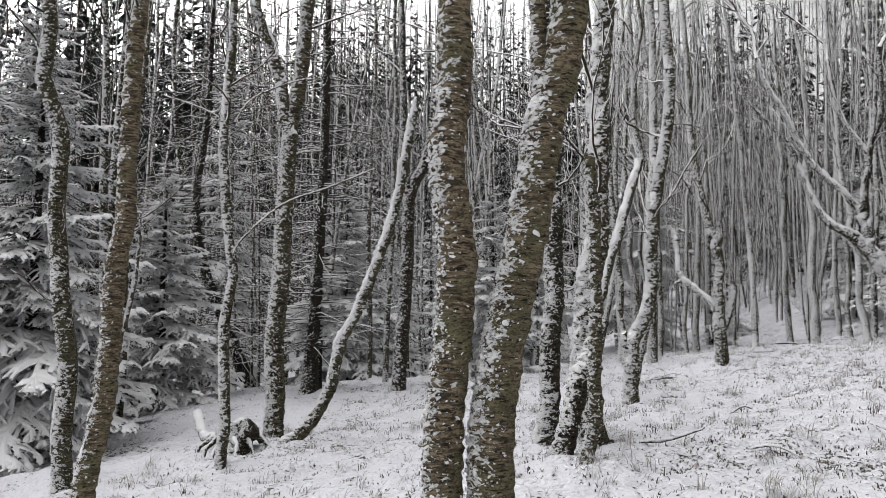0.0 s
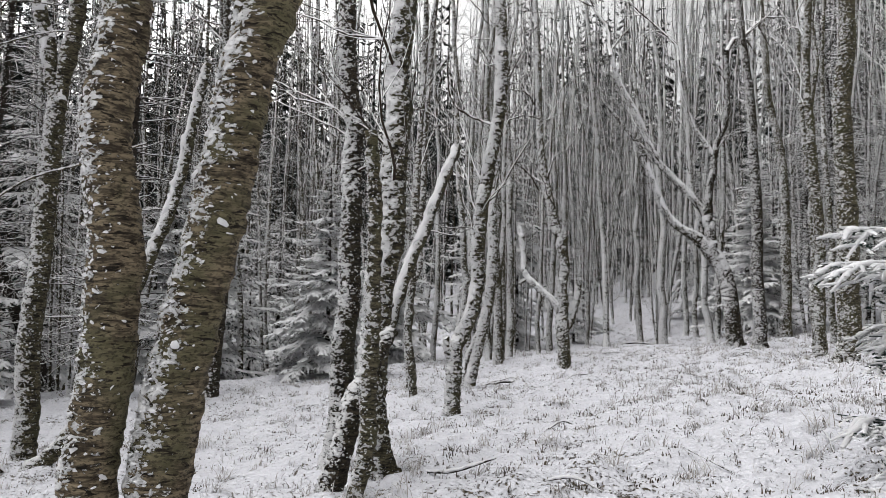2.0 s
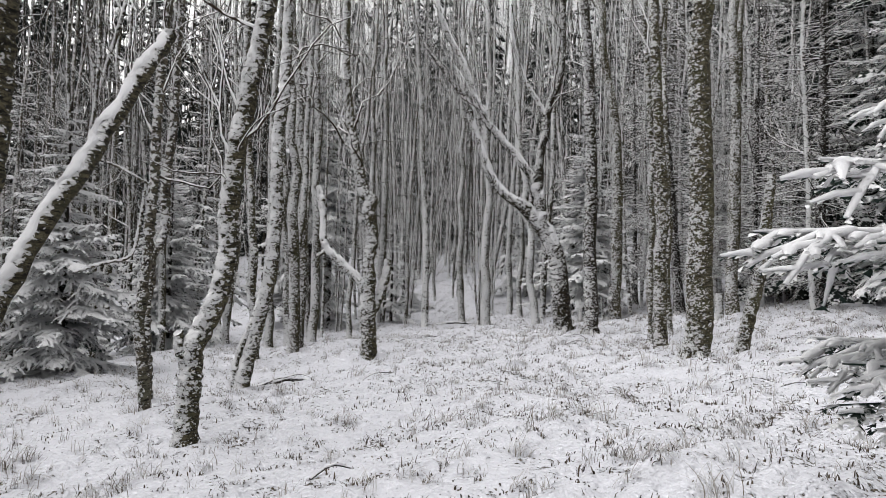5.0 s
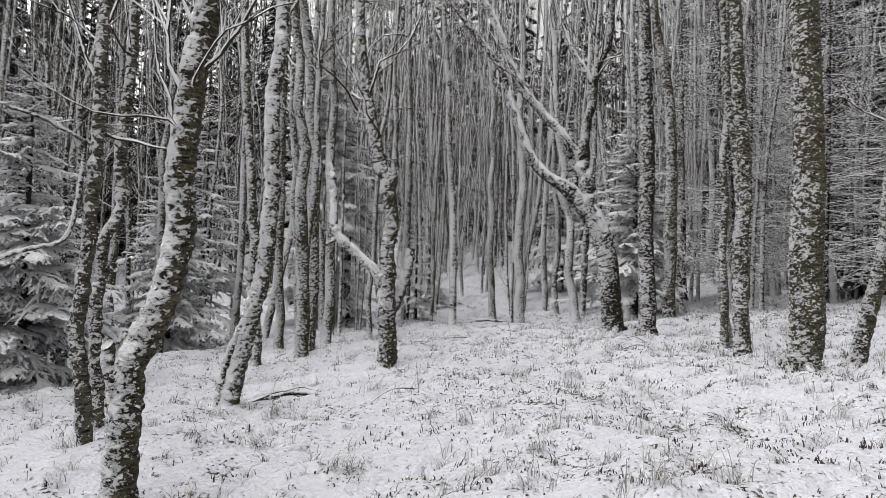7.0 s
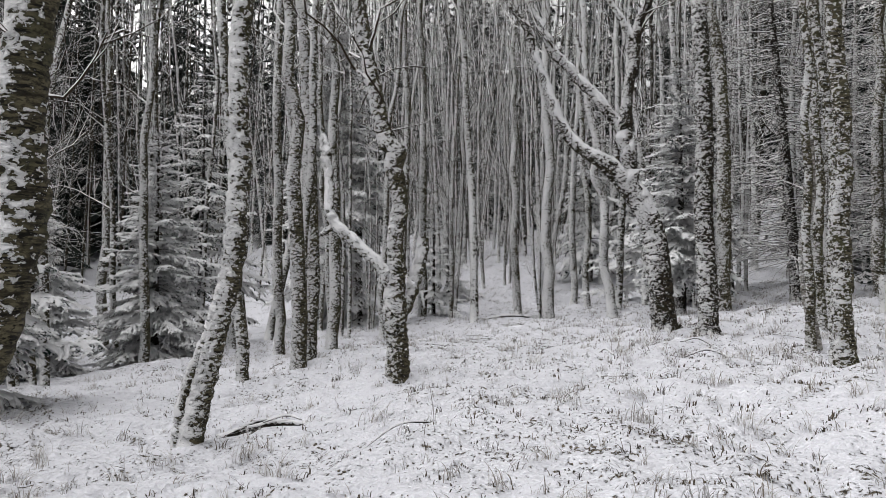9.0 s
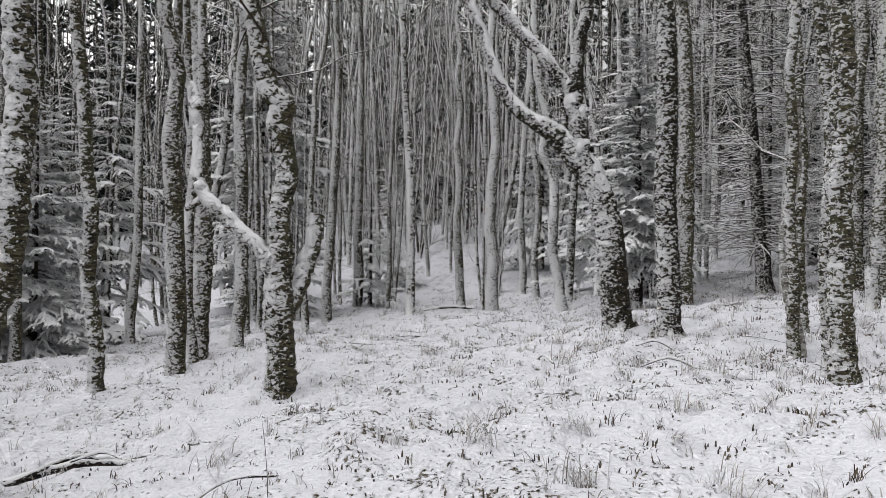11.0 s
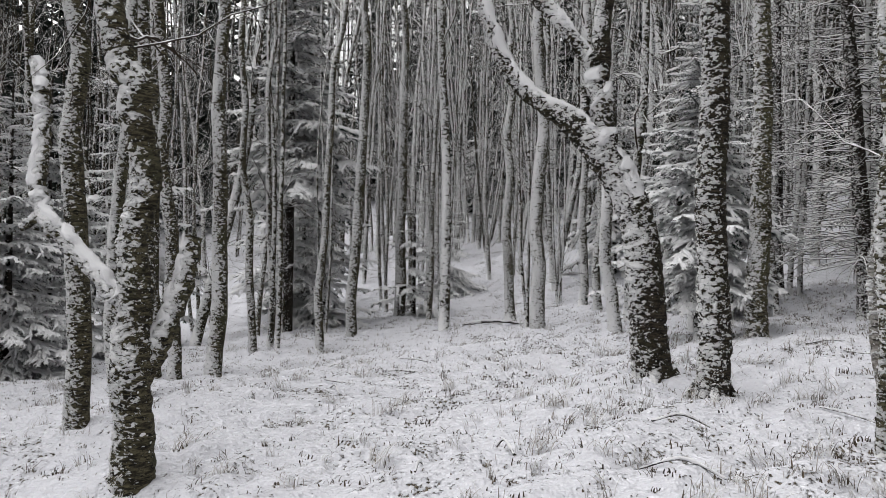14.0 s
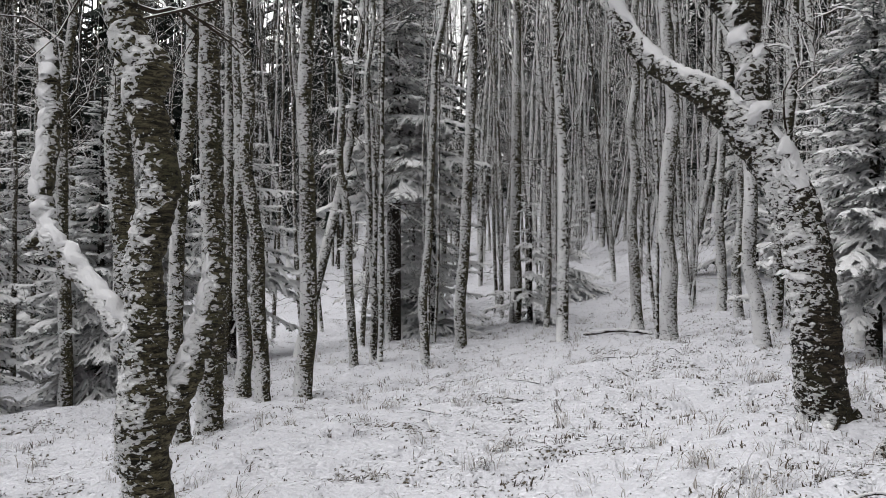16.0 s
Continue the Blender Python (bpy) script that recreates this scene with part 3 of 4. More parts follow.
# ---- ground ----
def ground_sheet():
    def line(a, b, step, far):
        mid = np.arange(a, b, step)
        out, s, p = [], step, b
        while p < far:
            out.append(p)
            s *= 1.12
            p += s
        low, s, p = [], step, a
        while p > -far:
            s *= 1.12
            p -= s
            low.append(p)
        return np.array(low[::-1] + list(mid) + out)

    xs, ys = line(-10, 5, 0.075, 420), line(1.5, 34, 0.08, 420)
    gx, gy = np.meshgrid(xs, ys)
    z = relief_z(gx, gy)
    soft = np.random.default_rng(6).normal(0, 0.02, z.shape)
    for axis in (0, 1):
        soft = 0.5 * soft + 0.25 * np.roll(soft, 1, axis) + 0.25 * np.roll(soft, -1, axis)
    z = z + soft
    v = np.stack([gx, gy, z], -1).reshape(-1, 3)
    ny, nx = gx.shape
    i = np.arange(ny * nx).reshape(ny, nx)
    f = np.stack([i[:-1, :-1], i[:-1, 1:], i[1:, 1:], i[1:, :-1]], -1).reshape(-1, 4)
    me = bpy.data.meshes.new("ground")
    me.from_pydata(v.tolist(), [], f.tolist())
    me.materials.append(GROUND)
    me.polygons.foreach_set("use_smooth", [True] * len(me.polygons))
    return tagged(new("ground", me), "hillside under thin fresh snow with litter showing through", "ground", "", "structure")


ground_sheet()


def blades(name, seed, tufts, mat, label, per, spread, length, rise, width, droop=0.9, upper=0.0):
    """Blades of grass in tufts over the open slope, each bowing over: how long, how high they rise, how wide."""
    rng = np.random.default_rng(seed)
    ty = 1.5 + 31 * rng.random(tufts) ** 1.1
    tx = -6.8 - ty * 0.13 + (10.4 + ty * 0.2) * (upper + (1 - upper) * rng.random(tufts))
    big = rng.random(tufts) ** 2
    n = np.maximum(1, (per * (0.35 + 1.6 * big)).astype(int))
    i = np.repeat(np.arange(tufts), n)
    k = len(i)
    sp = spread * (0.4 + big[i])
    x, y = tx[i] + rng.normal(0, 1, k) * sp, ty[i] + rng.normal(0, 1, k) * sp
    way = rng.random(tufts) * 6.283
    az = way[i] + rng.normal(0, 1.1, k)
    ln = length * rng.uniform(0.3, 1.0, k) * (0.6 + 0.7 * big[i])
    up = rise * rng.uniform(0.1, 1.0, k) * (0.5 + 0.9 * big[i])
    wd = width * rng.uniform(0.6, 1.4, k)
    bow = droop * rng.uniform(0.5, 1.3, k)
    z = relief_z(x, y)
    dx, dy = np.cos(az), np.sin(az)
    z2 = relief_z(x + dx * ln, y + dy * ln)
    v = np.zeros((k, 9, 3))
    row = 0
    for u in (0.0, 0.25, 0.55, 0.82, 1.0):
        f = u ** 1.6
        h = up * (1.9 * u - 1.9 * bow * 0.62 * u ** 2.2)
        for w in ((-1, 1) if u < 1 else (0,)):
            a = wd * w * (1 - 0.5 * u)
            v[:, row, 0], v[:, row, 1] = x + dx * ln * f - dy * a, y + dy * ln * f + dx * a
            v[:, row, 2] = z + (z2 - z) * f + np.maximum(h, 0.003) - (0.008 if u == 0 else 0)
            row += 1
    o = np.arange(k) * 9
    f = []
    for j in (0, 2, 4):
        f += np.stack([o + j, o + j + 1, o + j + 3, o + j + 2], 1).tolist()
    f += np.stack([o + 6, o + 7, o + 8], 1).tolist()
    me = bpy.data.meshes.new(name)
    me.from_pydata(v.reshape(-1, 3).tolist(), [], f)
    me.materials.append(mat)
    return tagged(new(name, me), label, "grass", "", "stuff")


blades("frosted_grass", 11, 1150, FROSTED, "bowed tufts of frosted dead grass in the snow", 24, 0.045, 0.16, 0.10, 0.0028, 0.85)
blades("frosted_grass", 14, 3200, FROSTED, "small upright tufts of frosted grass", 9, 0.022, 0.07, 0.07, 0.0026, 0.5)
blades("frosted_grass", 16, 520, FROSTED, "tufts of frosted grass under the upper trees", 24, 0.045, 0.16, 0.11, 0.0028, 0.8, 0.55)
blades("dry_grass", 12, 5200, DRY, "dark flecks of wet dead grass and leaves", 4, 0.03, 0.025, 0.022, 0.005, 0.6)
blades("dry_grass", 17, 4200, DRY, "dark wet litter showing under the upper trees", 5, 0.03, 0.03, 0.024, 0.005, 0.6, 0.45)
blades("dry_grass", 15, 1500, DRY, "dark wet blades among the frosted tufts", 8, 0.025, 0.09, 0.055, 0.003, 0.7)
blades("grass_stalks", 13, 60, DRY, "thin leaning stalks of dead grass", 2, 0.12, 0.12, 0.22, 0.0018, 0.2)

# ---- the trees along the way ----
birch(-2.33, 3.78, 0.112, [(0.97, 0.08, 0.05), (2.08, 0.07, 0.04), (3.25, 0.07, 0.04)], mat=BARK_BROWN, near=2.4, label="stout brown birch trunk with peeling bark and patches of snow")
birch(-2.02, 3.95, 0.128, [(0.62, -0.04, -0.02), (1.4, 0.05, 0.03), (2.2, 0.21, 0.11), (2.69, 0.3, 0.15), (3.4, 0.38, 0.19)], limbs=[(0.064, [(2.43, 0.24, 0.12), (2.86, 0.21, 0.11), (3.41, 0.19, 0.1)])], mat=BARK_BROWN, near=2.4, label="stout brown birch trunk with peeling bark and patches of snow")
birch(-5.91, 4.16, 0.094, [(0.53, 0.03, 0.05), (1.12, 0.08, 0.11), (2.11, 0.11, 0.15), (2.83, 0.14, 0.2), (3.98, 0.15, 0.21), (4.49, 0.17, 0.23)], near=1.4, mat=BARK_BROWN)
birch(-7.77, 5.29, 0.104, [(1.61, -0.05, -0.07), (3.71, -0.16, -0.24), (5.25, -0.24, -0.35)], near=1.1)
birch(-6.40, 6.15, 0.060, [(1.14, 0.01, 0.01), (2.34, 0.02, 0.02), (3.89, 0.0, 0.0), (5.17, -0.0, -0.0)], limbs=[(0.010, [(2.22, 0.02, 0.02), (2.47, 0.11, 0.11), (2.86, 0.4, 0.41), (3.07, 0.74, 0.76), (3.32, 1.11, 1.15)]), (0.008, [(3.51, 0.01, 0.01), (3.79, -0.11, -0.11), (3.92, -0.33, -0.34), (3.99, -0.52, -0.53)]), (0.008, [(3.74, 0.02, 0.02), (4.04, 0.16, 0.17), (4.27, 0.5, 0.51), (4.3, 0.63, 0.65)])], near=1.1)
birch(-7.10, 7.70, 0.123, [(1.35, 0.01, 0.01), (2.95, 0.06, 0.05), (3.92, 0.09, 0.09), (4.68, 0.16, 0.15), (5.85, 0.24, 0.22)], limbs=[(0.089, [(3.92, 0.09, 0.09), (4.81, -0.06, -0.05), (5.48, -0.23, -0.21), (6.24, -0.35, -0.32)])], near=1.4)
birch(-6.49, 7.22, 0.072, [(0.08, 0.02, 0.0), (0.15, 0.1, 0.06), (0.32, 0.25, 0.16), (0.6, 0.4, 0.25), (0.85, 0.48, 0.3), (1.25, 0.54, 0.34), (1.58, 0.67, 0.41), (1.98, 0.8, 0.5), (2.39, 0.94, 0.58), (2.7, 1.04, 0.64), (3.21, 1.14, 0.7), (3.77, 1.2, 0.74), (4.25, 1.27, 0.78)], broken=True, kind="bent_tree", near=1.4, roots=False, flare=0.6, foot=0.8, cap=(0.9, 4.2), profile=[(0, 1.15), (0.6, 1.0), (1.3, 0.85), (2.5, 0.8), (4.3, 0.6)], label="bent broken trunk rising in a bow, snow along its upper side")
dead_spruce(-12.50, 13.00, 0.133, [(3.22, -0.93, -0.89), (6.08, -0.85, -0.81), (8.65, -0.83, -0.79)])
dead_spruce(-9.79, 11.56, 0.140, [(2.05, 0.08, 0.06), (4.18, 0.14, 0.11), (7.5, 0.16, 0.14)])
birch(-8.25, 12.20, 0.125, [(1.9, 0.1, 0.06), (3.5, 0.17, 0.1), (4.3, 0.42, 0.25), (5.9, 0.62, 0.4)], limbs=[(0.08, [(3.35, 0.16, 0.1), (4.2, 0.06, 0.03), (6.0, 0.02, 0.0), (7.6, -0.05, 0.0)])], mat=BARK_ROUGH, near=1.4, caps=False, label="dark mossy forked trunk with little snow on it")
birch(-3.47, 7.80, 0.108, [(0.61, 0.08, 0.03), (1.33, 0.12, 0.04), (2.05, 0.12, 0.04), (2.79, 0.11, 0.04), (3.54, 0.11, 0.04)], near=1.6, mat=BARK_ROUGH)
birch(-2.68, 7.30, 0.128, [(0.4, -0.08, -0.03), (0.86, -0.1, -0.03), (1.5, -0.05, -0.01), (2.16, 0.03, 0.01), (3.04, 0.05, 0.02), (3.73, 0.07, 0.03)], limbs=[(0.058, [(0.85, -0.1, -0.06), (1.5, -0.09, 0.4), (2.1, -0.09, 0.88), (2.7, -0.08, 1.37), (3.08, -0.08, 1.7)])], near=1.9, foot=0.7, roots=True, label="stout birch of a clump with a long leaning broken limb")
birch(-2.45, 6.28, 0.058, [(0.44, 0.08, 0.03), (0.79, 0.08, 0.03), (1.14, 0.1, 0.04), (1.68, 0.11, 0.04), (2.04, 0.14, 0.05), (2.65, 0.13, 0.05)], broken=True, near=1.9, mat=BARK_OLIVE, label="slim broken birch stem at the front of a clump")
birch(-2.72, 6.40, 0.088, [(0.35, 0.09, 0.06), (0.71, 0.14, 0.2), (1.08, 0.17, 0.5), (1.25, 0.15, 0.7)], broken=True, near=1.8, mat=BARK_ROUGH, foot=1.5, kind="leaning_stem", flare=0.5, profile=[(0, 1.1), (0.5, 0.9), (0.7, 1.1), (0.9, 0.8), (1.3, 0.6)], label="dark leaning dead stem propped in a birch clump")
birch(-3.55, 10.92, 0.098, [(0.3, 0.05, 0.0), (0.57, 0.05, 0.01), (0.79, 0.06, 0.01), (0.97, 0.1, 0.02), (1.19, 0.23, 0.05), (1.54, 0.29, 0.07), (1.92, 0.32, 0.07), (2.34, 0.34, 0.08), (2.76, 0.37, 0.08), (3.05, 0.41, 0.09), (4.2, 0.6, 0.1)], near=1.7, foot=0.5, flare=0.35, limbs=[(0.05, [(0.62, 0.02, -0.03), (0.82, -0.04, -0.06), (0.95, -0.05, -0.07)])], label="birch bent above a snow-capped knee")
birch(-4.55, 12.05, 0.060, [(0.78, -0.09, -0.01), (1.3, -0.1, -0.02), (1.59, -0.07, -0.01), (2.12, -0.06, -0.01), (2.82, -0.05, -0.0), (3.45, -0.03, -0.0)], limbs=[(0.014, [(2.41, -0.07, -0.01), (2.49, -0.18, -0.14), (2.58, -0.33, -0.26), (2.66, -0.55, -0.38)]), (0.016, [(2.35, -0.1, -0.07), (1.95, -0.13, -0.09), (1.66, -0.17, -0.17), (1.58, -0.41, -0.25), (1.48, -0.7, -0.32)])], near=1.4, mat=BARK_PALE)
birch(-4.90, 12.70, 0.055, [(0.7, -0.07, -0.02), (1.28, -0.06, -0.01), (1.74, -0.0, 0.0), (2.39, 0.07, 0.02), (3.13, 0.12, 0.03), (3.7, 0.15, 0.03)], near=1.4, mat=BARK_PALE)
birch(-4.72, 14.70, 0.098, [(0.44, 0.09, 0.02), (0.85, 0.22, 0.05), (1.44, 0.32, 0.07), (2.21, 0.34, 0.08), (2.98, 0.38, 0.08), (3.95, 0.41, 0.09), (4.32, 0.41, 0.09)], near=1.4, limbs=[(0.06, [(-0.1, -0.1, 0.0), (0.3, -0.05, 0.0), (0.75, 0.12, 0.02), (0.95, 0.2, 0.04)])], label="birch rising from a split double foot")
birch(-7.70, 22.96, 0.103, [(2.63, -0.04, -0.02), (7.36, -0.03, -0.02)])
birch(-3.73, 17.48, 0.121, [(0.42, 0.01, 0.0), (0.82, 0.0, 0.0), (1.17, -0.02, 0.0), (1.52, -0.03, 0.0), (2.02, -0.02, 0.02), (2.5, -0.02, 0.03), (2.66, -0.04, 0.03), (2.8, -0.13, 0.0), (2.98, -0.19, -0.02), (3.29, -0.25, -0.03), (3.8, -0.35, -0.05), (4.8, -0.5, -0.05)], profile=[(0, 1.15), (0.5, 1.02), (0.85, 1.16), (1.15, 0.86), (1.6, 0.78), (2.3, 0.8), (2.6, 0.96), (2.85, 0.78), (4.5, 0.62), (9, 0.35), (14, 0.1)], limbs=[(0.068, [(0.95, -0.02, -0.02), (1.28, -0.16, -0.03), (1.55, -0.45, -0.03), (1.8, -0.74, -0.02), (2.0, -0.84, 0.02), (2.3, -0.87, 0.08), (2.58, -0.92, 0.13), (2.74, -0.95, 0.14), (2.9, -1.02, 0.16)]), (0.035, [(1.86, -0.72, 0.0), (1.74, -0.86, -0.02), (1.7, -0.92, -0.03)]), (0.08, [(0.66, 0.0, 0.03), (0.88, 0.08, 0.11), (1.12, 0.16, 0.18), (1.4, 0.215, 0.23), (1.66, 0.25, 0.26)])], near=1.8, foot=0.8, label="birch with two broken snow-covered limbs above a dark base")
birch(-3.10, 28.10, 0.139, [(1.64, -0.02, -0.0), (4.17, 0.01, 0.0), (6.72, -0.04, -0.01)])
birch(-1.56, 27.00, 0.108, [(0.71, -0.08, -0.01), (2.24, -0.2, -0.02), (3.57, -0.37, -0.03), (5.63, -0.55, -0.05)])
birch(-0.61, 21.20, 0.185, [(0.77, -0.07, 0.0), (1.42, -0.17, 0.0), (2.0, -0.42, 0.0), (2.52, -0.82, 0.0), (2.87, -1.32, 0.0), (3.28, -1.63, 0.0), (3.84, -1.81, 0.0), (4.41, -2.0, 0.0), (4.81, -2.12, 0.0), (5.39, -2.54, 0.0), (6.38, -3.2, 0.0), (7.4, -3.45, 0.0)], profile=[(0, 1.0), (1.3, 0.95), (1.6, 0.92), (2.25, 0.86), (2.5, 0.72), (2.75, 0.5), (3.3, 0.44), (4.8, 0.32), (7.4, 0.12)], cap=(1.7, 4.9), limbs=[(0.14, [(1.45, -0.16, 0.0), (2.29, -0.49, 0.0), (2.84, -0.57, 0.0), (3.2, -0.62, 0.0)]), (0.085, [(3.06, -0.6, 0.0), (3.56, -0.97, 0.0), (3.95, -1.32, 0.0), (4.35, -1.66, 0.0), (4.69, -1.84, 0.0), (5.09, -2.02, 0.0), (5.72, -2.26, 0.0), (6.43, -2.63, 0.0), (7.2, -2.85, 0.0)]), (0.095, [(3.0, -0.6, 0.0), (3.73, -0.54, 0.0), (4.28, -0.44, 0.0), (4.56, -0.42, 0.0), (4.95, -0.3, 0.0), (5.26, -0.17, 0.0), (5.85, -0.12, 0.0), (7.0, -0.12, 0.0)]), (0.055, [(4.45, -0.43, 0.0), (4.68, -0.56, 0.0), (4.9, -0.68, 0.0), (5.3, -0.91, 0.0), (5.87, -1.09, 0.0), (6.9, -1.22, 0.0)]), (0.05, [(2.4, -0.72, 0.0), (2.9, -0.72, 0.0)])], broken=True, mat=BARK_ROUGH, near=2.0, roots=True, foot=1.3, label="forked birch leaning over, its bent limbs thick with snow")
birch(-0.08, 20.30, 0.133, [(1.36, -0.02, 0.0), (3.54, -0.06, 0.0)], near=1.4, mat=BARK_ROUGH, roots=True)
birch(0.50, 24.00, 0.135, [(2.12, 0.01, -0.0), (4.49, -0.03, 0.0)], near=1.3, mat=BARK_OLIVE)
birch(1.37, 20.25, 0.069, [(1.76, -0.0, 0.0), (3.32, -0.04, 0.01)], near=1.4, mat=BARK_OLIVE)
birch(1.03, 18.91, 0.057, [(1.05, -0.04, 0.01), (1.7, -0.03, 0.01), (2.39, -0.02, 0.0)], broken=True, mat=BARK_SNAG, kind="snag", near=1.1, roots=False, label="pale broken snag with smooth snow-dusted wood")
birch(1.00, 17.35, 0.098, [(0.94, -0.01, 0.0), (1.91, -0.01, 0.0), (2.57, -0.0, 0.0)], near=1.4, mat=BARK_OLIVE)
birch(0.99, 17.68, 0.057, [(0.92, -0.04, 0.01), (2.67, -0.04, 0.01)], near=1.4, mat=BARK_OLIVE)
birch(3.25, 24.53, 0.116, [(1.88, 0.01, -0.0), (4.25, 0.01, -0.0)], near=1.1, mat=BARK_OLIVE)
birch(2.43, 21.36, 0.086, [(0.58, 0.05, -0.01)], broken=True, kind="stump", roots=False, label="short broken stump in the snow")
dead_spruce(2.26, 26.75, 0.134, [(0.99, -0.09, 0.02), (3.1, -0.24, 0.04), (5.04, -0.39, 0.07)])
birch(1.22, 15.15, 0.166, [(1.66, 0.07, -0.01), (4.3, 0.12, -0.02)], near=1.4, mat=BARK_OLIVE, roots=True)
birch(2.88, 22.24, 0.136, [(2.99, -0.0, 0.0), (6.41, 0.01, -0.0)], mat=BARK_OLIVE)
birch(1.85, 15.70, 0.085, [(1.1, 0.27, -0.06), (1.7, 0.34, -0.07), (2.35, 0.44, -0.08)], broken=True, near=1.4, label="leaning broken birch with snow on its top", mat=BARK_OLIVE)
birch(-5.66, 19.15, 0.112, [(2.45, -0.06, -0.03), (4.53, -0.13, -0.06)], near=1.1)
birch(-6.00, 18.16, 0.079, [(1.54, -0.05, -0.06), (2.47, -0.09, -0.1)], near=1.4)
birch(-6.55, 22.70, 0.111, [(2.86, 0.01, 0.01), (5.19, 0.02, 0.01)], near=1.1)
birch(-6.10, 20.55, 0.127, [(1.78, 0.01, 0.01), (4.29, -0.05, -0.05)], near=1.4)
birch(-7.07, 22.58, 0.096, [(1.45, -0.06, -0.05), (3.58, -0.16, -0.13), (5.0, -0.25, -0.2)], near=1.1)
birch(-7.69, 25.69, 0.074, [(2.68, -0.16, -0.1), (5.93, -0.26, -0.17)])
birch(-7.73, 26.32, 0.064, [(3.19, -0.06, -0.04), (6.09, -0.09, -0.05)])
birch(-6.70, 26.25, 0.075, [(3.04, 0.09, 0.05), (5.84, 0.24, 0.13)])
birch(-6.74, 27.75, 0.108, [(3.12, 0.09, 0.04), (6.21, 0.14, 0.06)])
birch(-7.15, 31.45, 0.134, [(3.29, 0.03, 0.01), (7.11, 0.0, 0.0)])
birch(-4.20, 30.60, 0.112, [(3.41, -0.11, -0.03), (6.24, -0.07, -0.02)])
birch(-2.82, 32.02, 0.098, [(3.25, 0.04, 0.01), (6.17, 0.14, 0.02)])
birch(-2.36, 31.20, 0.093, [(3.15, -0.1, -0.01), (5.94, -0.16, -0.02)])
birch(-10.03, 22.05, 0.093, [(2.48, -0.04, -0.05), (5.58, 0.01, 0.01)], near=1.1)
birch(-5.86, 19.95, 0.074, [(2.54, -0.01, -0.01), (4.81, 0.01, 0.0)], near=1.1)
birch(-9.62, 24.70, 0.093, [(3.39, 0.06, 0.03), (6.81, 0.04, 0.02)])
birch(-15.53, 28.41, 0.157, [(4.4, -0.0, -0.0), (8.86, 0.01, 0.01)])
birch(0.95, 18.78, 0.055, [(1.73, 0.01, -0.0), (3.44, 0.02, -0.0)], near=1.1, mat=BARK_OLIVE)
birch(4.97, 28.06, 0.068, [(1.67, 0.06, -0.02), (3.22, 0.01, -0.0), (4.5, -0.11, 0.03)], mat=BARK_OLIVE)
spruce(2.7, 7.0, 1.25, 8.0, bare=0.3, fine=2, gap=2.8, thin=0.7, tips=[(-1.16, 1.27, 2.67), (-1.32, 0.69, 2.55), (-1.47, 0.56, 2.32), (-1.3, 0.34, 2.23), (-1.29, 1.39, 1.94), (-1.56, 0.57, 1.85), (-1.42, 0.92, 1.69), (-1.26, 0.74, 1.61), (-1.99, 0.86, 1.35), (-1.61, 1.01, 1.28), (-1.44, 1.05, 1.12), (-1.48, 0.46, 1.06), (-1.78, 1.23, 0.83), (-1.85, 0.48, 0.78), (-1.52, 0.65, 0.58), (-1.43, 0.02, 0.53), (-1.67, 1.41, -0.21), (-1.89, 0.41, -0.23), (-1.9, 0.88, 0.05), (-1.67, 0.79, 0.02), (-0.86, 1.05, 0.47), (-1.15, 0.0, 0.43), (-0.95, 0.79, 2.37), (-0.94, 0.43, 2.27)])
spruce(-11.11, 6.94, 1.8, 7.2)
spruce(-12.46, 10.41, 1.5, 4.8)
spruce(-8.1, 15.6, 1.2, 4.3)
spruce(-17.0, 22.5, 1.6, 4.6, fine=0, gap=1.3)
spruce(-14.62, 22.09, 1.5, 3.6, fine=0, gap=1.3)
spruce(-12.04, 21.47, 1.2, 4.3)
spruce(-8.72, 30.46, 1.2, 6.0, fine=0, gap=1.3)
spruce(-6.83, 31.57, 0.9, 3.3, fine=0, gap=1.3)
spruce(-0.2, 24.8, 0.9, 5.2, bare=0.9, gap=0.85)
spruce(-7.38, 35.78, 1.1, 3.6, fine=0, gap=1.3)
spruce(0.2, 29.0, 1.2, 6.0, fine=0, gap=1.3)
spruce(-15.5, 9.5, 2.0, 10.5, bare=1.0, fine=0, gap=1.3)
spruce(-16.0, 15.5, 2.0, 11.0, bare=1.0, fine=0, gap=1.3)
spruce(-20.5, 13.0, 2.2, 12.0, bare=1.0, fine=0, gap=1.3)
spruce(-13.2, 18.5, 1.6, 7.5, bare=0.6, fine=0, gap=1.3)
spruce(-19.0, 28.5, 2.0, 10.0, bare=0.8, fine=0, gap=1.3)
spruce(6.2, 22.0, 1.8, 9.0, bare=1.0, fine=0, gap=1.2)
spruce(6.8, 26.0, 1.8, 10.0, bare=1.0, fine=0, gap=1.3)
dead_spruce(2.9, 30.0, 0.10, [(3.0, 0.05, 0.0), (6.0, 0.1, 0.0)], first=0.7)
dead_spruce(1.3, 30.6, 0.085, [(3.0, -0.05, 0.0), (6.0, -0.1, 0.0)], first=1.0)
dead_spruce(4.9, 30.2, 0.12, [(3.0, 0.0, 0.0), (6.0, 0.1, 0.0)], first=0.7)
dead_spruce(4.6, 22.4, 0.12, [(3.0, 0.05, 0.0), (6.0, 0.1, 0.0)], first=0.6)
dead_spruce(5.6, 25.6, 0.13, [(3.0, -0.05, 0.0), (6.0, 0.0, 0.0)], first=0.6)

